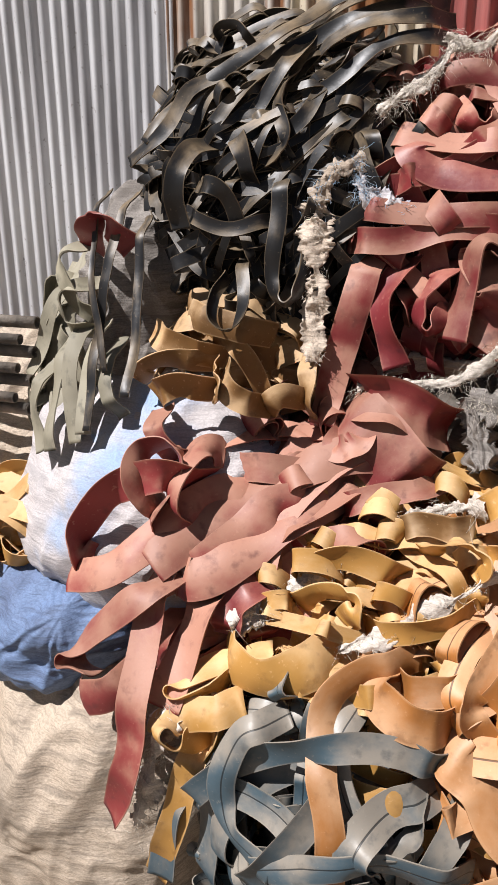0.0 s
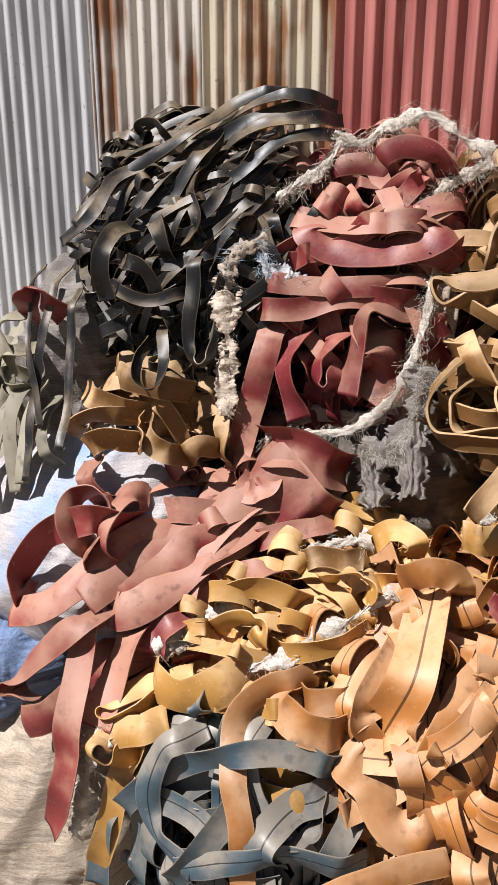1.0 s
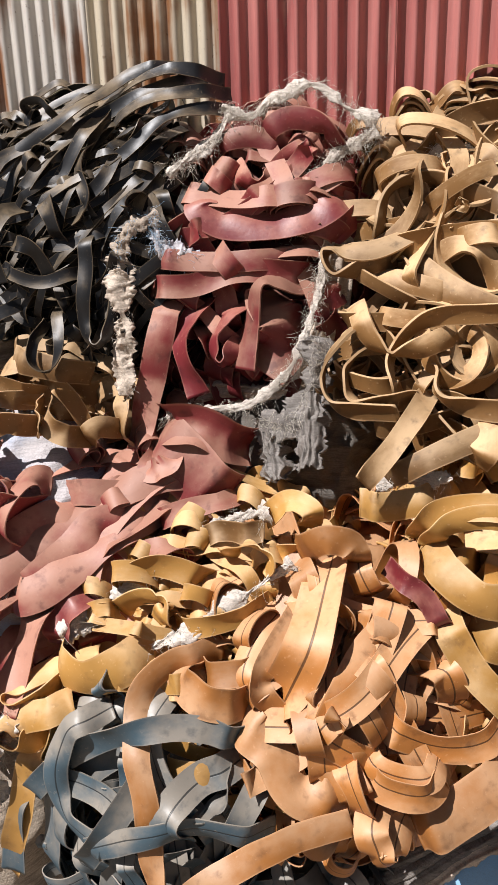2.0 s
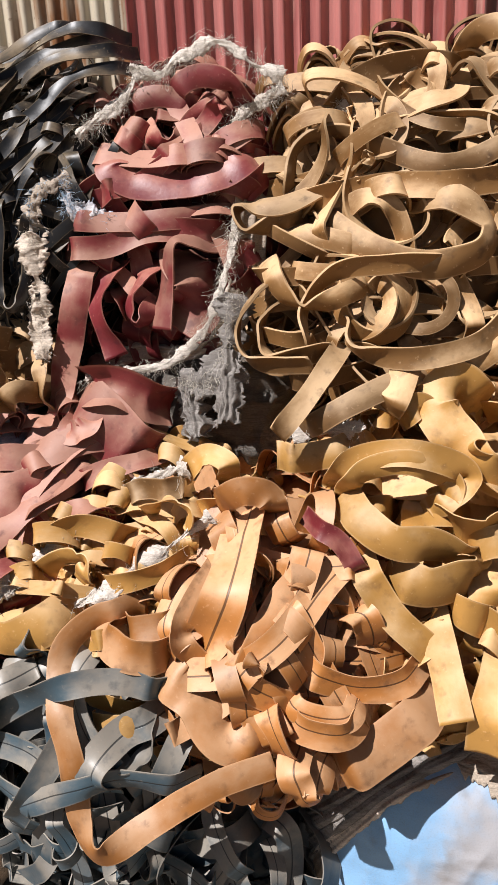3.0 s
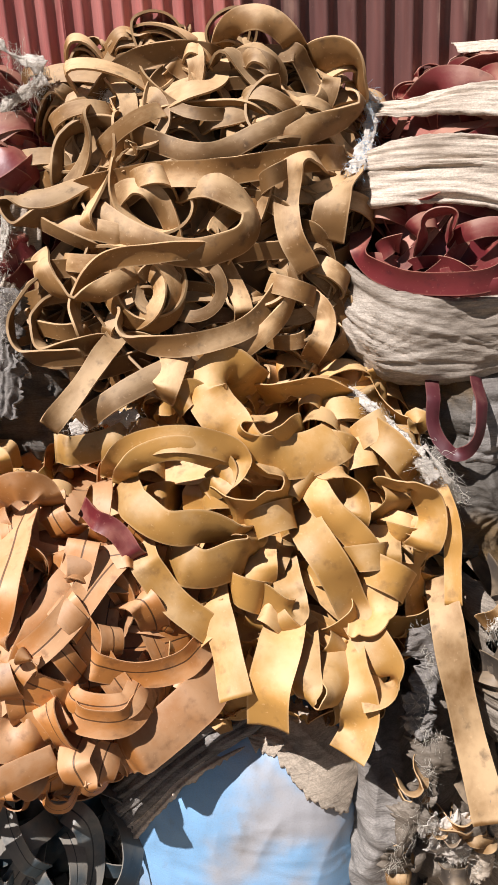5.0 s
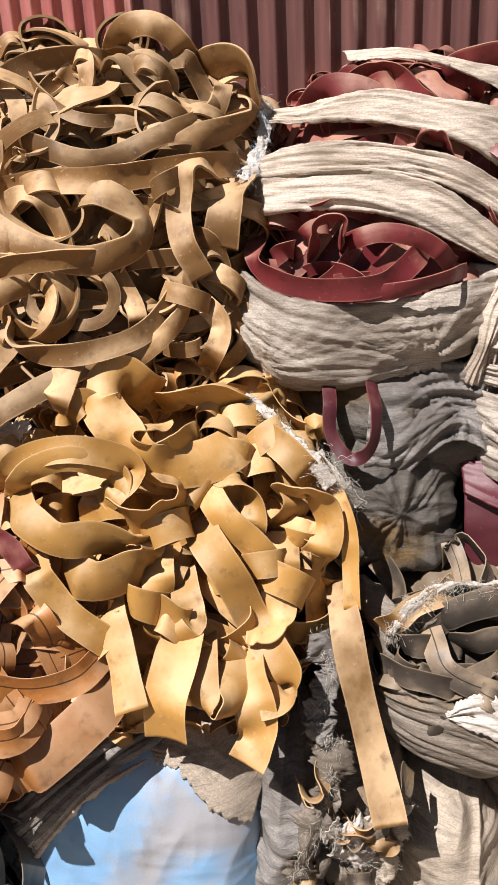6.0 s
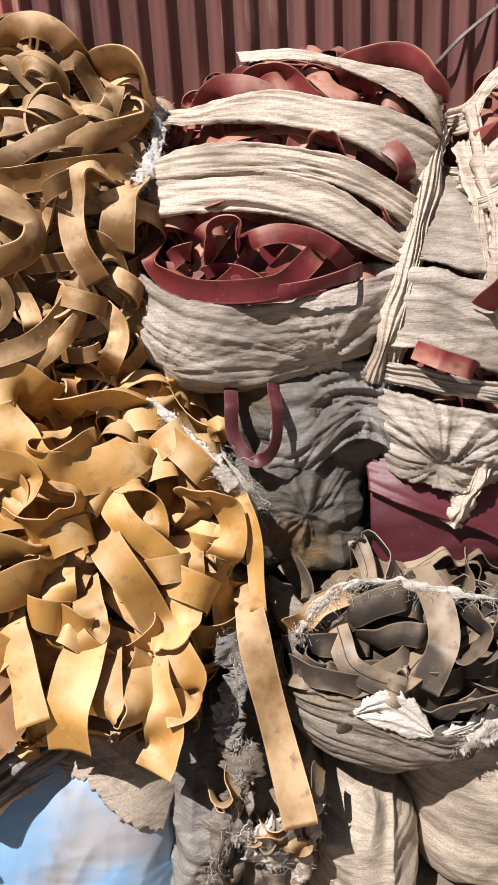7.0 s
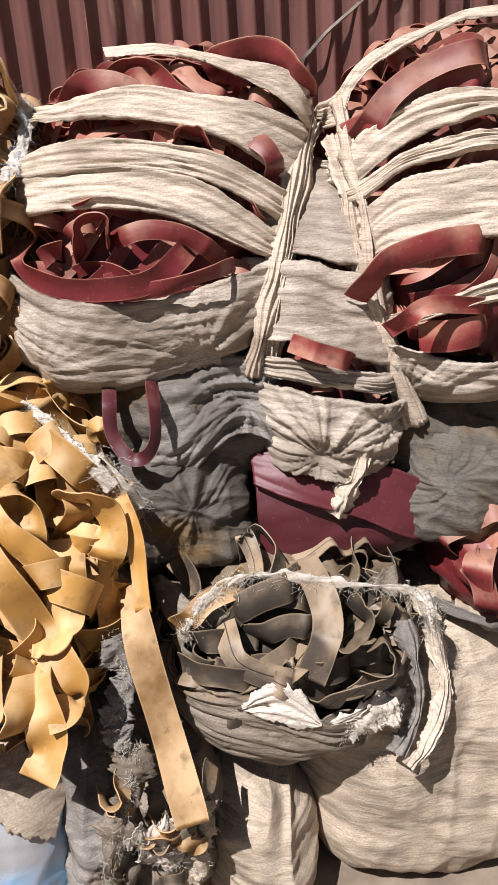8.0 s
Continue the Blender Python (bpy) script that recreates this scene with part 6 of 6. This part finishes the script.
lay(stripsack, GREYBROWN, 0.106, 0.005, ((3.61, 1.26, 0.85, 30), (3.64, 1.4, 0.74, 0), (3.81, 1.45, 0.66, 0), (3.97, 1.46, 0.67, 10)), 0.06)
lay(stripsack, OLIVE, 0.092, 0.005, ((3.41, 1.3, 0.84, 0), (3.55, 1.24, 0.93, 0), (3.74, 1.22, 0.99, 0)), 0.06)
lay(stripsack, GREYBROWN, 0.095, 0.005, ((3.94, 1.49, 0.47, 10), (4.08, 1.57, 0.65, 0), (4.31, 1.54, 0.59, 10)), 0.06)
lay(stripsack, GREYBROWN, 0.127, 0.005, ((3.6, 1.26, 0.85, 0), (3.77, 1.24, 0.92, 0), (3.97, 1.25, 0.97, 10)), 0.06)
lay(stripsack, GREYBROWN, 0.098, 0.005, ((3.41, 1.35, 0.69, 0), (3.58, 1.43, 0.7, 0), (3.76, 1.44, 0.62, 0)), 0.06)
lay(stripsack, GREYBROWN, 0.089, 0.005, ((4.14, 1.32, 0.9, 30), (4.18, 1.43, 0.86, 20), (4.06, 1.49, 0.78, 20), (4.08, 1.36, 0.86, 40)), 0.06)
lay(stripsack, GREYBROWN, 0.096, 0.005, ((4.13, 1.5, 0.72, 40), (4.23, 1.48, 0.8, 30), (4.26, 1.54, 0.67, 30), (4.14, 1.53, 0.63, 40)), 0.06)
lay(stripsack, GREYBROWN, 0.106, 0.005, ((3.7, 1.33, 0.77, 20), (3.87, 1.35, 0.83, 0), (4.02, 1.4, 0.81, 0)), 0.06)
lay(bale_one, DARKRED, 0.098, 0.005, ((2.98, 0.51, 2.37, 30), (2.98, 0.61, 2.25, 20), (3.17, 0.73, 2.18, 10), (3.47, 0.79, 2.19, 0), (3.7, 0.68, 2.33, 20)), 0.06)
lay(bale_one, RED, 0.073, 0.005, ((3.22, 0.64, 2.26, 20), (3.22, 0.66, 2.42, 20), (3.33, 0.7, 2.45, 20), (3.33, 0.66, 2.34, 30)), 0.06)
lay(bale_one, RED, 0.080, 0.005, ((3.33, 0.65, 2.34, 0), (3.49, 0.68, 2.38, 0), (3.65, 0.7, 2.34, 10), (3.8, 0.73, 2.24, 10)), 0.06)
lay(bale_one, DARKRED, 0.069, 0.005, ((3.28, 0.71, 2.13, 20), (3.55, 0.81, 2.17, 20), (3.84, 0.8, 2.23, 20)), 0.06)
lay(bale_one, RED, 0.075, 0.005, ((3.65, 0.53, 2.69, 50), (3.68, 0.56, 2.76, 50), (3.77, 0.55, 2.72, 40), (3.81, 0.53, 2.61, 30)), 0.06)
lay(bale_one, DARKRED, 0.095, 0.005, ((3.95, 0.49, 2.73, 0), (4.04, 0.61, 2.64, 0), (4.07, 0.61, 2.53, 0)), 0.06)
lay(bale_one, RED, 0.100, 0.005, ((3.21, 0.25, 2.87, 30), (3.32, 0.3, 2.95, 20), (3.48, 0.34, 2.92, 10), (3.61, 0.42, 2.84, 20)), 0.06)
lay(bale_one, RED, 0.099, 0.005, ((3.41, 0.28, 2.97, 30), (3.56, 0.31, 3.01, 20), (3.68, 0.41, 2.9, 10), (3.77, 0.48, 2.83, 20)), 0.06)
lay(bale_one, RED, 0.088, 0.005, ((3.71, 0.26, 3.02, 0), (3.78, 0.39, 2.92, 0), (3.94, 0.45, 2.82, 10)), 0.06)
lay(bale_two, RED, 0.110, 0.005, ((4.43, 0.6, 2.66, 0), (4.56, 0.59, 2.82, 0), (4.76, 0.62, 2.94, 0), (5, 0.65, 2.97, 10)), 0.06)
lay(bale_two, RED, 0.102, 0.005, ((4.39, 0.58, 2.7, 0), (4.63, 0.59, 2.78, 10), (4.82, 0.62, 2.89, 20), (5, 0.65, 2.84, 10)), 0.06)
lay(bale_two, RED, 0.119, 0.005, ((4.34, 0.88, 2.05, 10), (4.43, 0.9, 2.19, 0), (4.66, 0.93, 2.26, 0), (4.92, 0.88, 2.25, 10)), 0.06)
lay(bale_two, RED, 0.076, 0.005, ((4.44, 1, 1.93, 40), (4.58, 1.02, 2.03, 20), (4.91, 0.95, 1.98, 10)), 0.06)
lay(bale_two, RED, 0.136, 0.005, ((4.6, 0.97, 1.88, 10), (4.77, 0.97, 1.88, 0), (4.91, 0.94, 1.89, 0)), 0.06)
lay(bale_three, RED, 0.083, 0.005, ((4.04, 0.91, 1.9, 0), (4.14, 0.95, 1.86, 0), (4.32, 0.93, 1.78, 0)), 0.06)
tear(redsack, SACK_WHITE, ((0.67, 0.51, 2.73), (0.56, 0.61, 2.66), (0.51, 0.62, 2.53), (0.5, 0.62, 2.43)), 0.133, 1, 40, THREAD_BLUE)
tear(redsack, SACK_WHITE, ((0.51, 0.67, 2.50), (0.55, 0.71, 2.28), (0.55, 0.75, 2.13), (0.58, 0.82, 1.96)), 0.115, 2, 50, THREAD)
tear(redsack, TUFT, ((0.75, 0.78, 1.86), (0.93, 0.75, 1.89), (1.13, 0.74, 1.92), (1.29, 0.67, 2.05), (1.37, 0.64, 2.23), (1.41, 0.52, 2.41), (1.42, 0.45, 2.55)), 0.050, 3, 260, THREAD)
tear(redsack, TUFT, ((1.29, 0.43, 2.64), (1.32, 0.31, 2.8), (1.44, 0.27, 2.95), (1.63, 0.28, 3.05)), 0.070, 4, 220, THREAD)
tear(redsack, TUFT, ((0.96, 0.21, 3.16), (0.87, 0.29, 3.02), (0.76, 0.38, 2.94), (0.69, 0.4, 2.89)), 0.055, 5, 120, THREAD)
tear(redsack, TUFT, ((0.91, 0.22, 3.17), (1.04, 0.22, 3.13), (1.16, 0.22, 3.2), (1.34, 0.24, 3.25), (1.49, 0.27, 3.15), (1.63, 0.28, 3.09)), 0.065, 6, 230, THREAD)
tear(redsack, SACK_BLUE, ((0.64, 0.54, 2.7), (0.71, 0.57, 2.58), (0.86, 0.54, 2.53)), 0.105, 7, 90, THREAD_BLUE)
tear(redsack, SACK_GREY, ((1.19, 0.75, 1.85), (1.34, 0.81, 1.86), (1.41, 0.71, 2.02), (1.44, 0.68, 2.22)), 0.151, 8, 120, THREAD)
tear(yellow_low, TUFT, ((0.48, 1.5, 1.12), (0.61, 1.4, 1.18), (0.72, 1.31, 1.26), (0.83, 1.3, 1.34)), 0.097, 10, 40, THREAD)
tear(yellow_low, TUFT, ((0.9, 1.53, 1.14), (1.07, 1.48, 1.21), (1.23, 1.4, 1.32), (1.43, 1.3, 1.45)), 0.079, 11, 40, THREAD)
tear(yellow_low, TUFT, ((1.01, 1.13, 1.47), (1.16, 1.07, 1.52), (1.32, 1.2, 1.62)), 0.070, 12, 30, THREAD)
tear(yellow_low, TUFT, ((0.2, 1.79, 0.35), (0.27, 1.79, 0.6), (0.32, 1.78, 0.81), (0.33, 1.69, 0.87)), 0.115, 13, 130, THREAD)
tear(yellow, TUFT, ((2.89, 0.78, 1.74), (3.01, 0.87, 1.66), (3.13, 1, 1.55), (3.23, 1.05, 1.42)), 0.068, 14, 110, THREAD)
tear(yellow, TUFT, ((3.19, 0.98, 1.55), (3.28, 1.04, 1.42), (3.33, 1.02, 1.3)), 0.053, 15, 90, THREAD)
tear(yellow, TUFT, ((1.72, 0.98, 1.67), (1.86, 0.92, 1.68), (2.03, 1.02, 1.74)), 0.061, 16, 30, THREAD)
tear(yellow, SACK_GREY, ((3.15, 1.27, 0.86), (3.19, 1.33, 0.71), (3.12, 1.43, 0.57), (3.15, 1.49, 0.47)), 0.161, 17, 90, THREAD)
tear(stripsack, TUFT, ((4.05, 1.53, 0.39), (4.14, 1.55, 0.46), (4.28, 1.53, 0.49)), 0.125, 21, 60, THREAD)
tear(stripsack, TUFT, ((3.44, 1.28, 0.84), (3.56, 1.22, 0.94), (3.74, 1.2, 1.01), (4.1, 1.28, 0.96), (4.42, 1.37, 0.91), (4.45, 1.47, 0.78)), 0.045, 22, 330, THREAD)
tear(olive, TUFT, ((1.87, 0.24, 2.97), (1.94, 0.27, 2.9), (2.02, 0.22, 2.97)), 0.093, 26, 150, THREAD)
tear(olive, TUFT, ((3.01, 0.19, 2.93), (3.05, 0.21, 2.82), (3, 0.33, 2.68), (2.94, 0.47, 2.6)), 0.077, 27, 120, THREAD_BLUE)
tear(scrap, SACK_BROWN, ((3.2, 1.45, 0.46), (3.14, 1.58, 0.32), (3.06, 1.65, 0.16), (3, 1.65, -0.08)), 0.159, 28, 90, THREAD)
tear(scrap, TUFT, ((3.13, 1.65, 0.19), (3.24, 1.61, 0.07), (3.29, 1.6, -0.08)), 0.161, 29, 90, THREAD)
tear(scrap, SACK_BEIGE, ((3.46, 1.57, 0.22), (3.41, 1.58, -0.02), (3.34, 1.59, -0.2)), 0.110, 30, 40, THREAD)
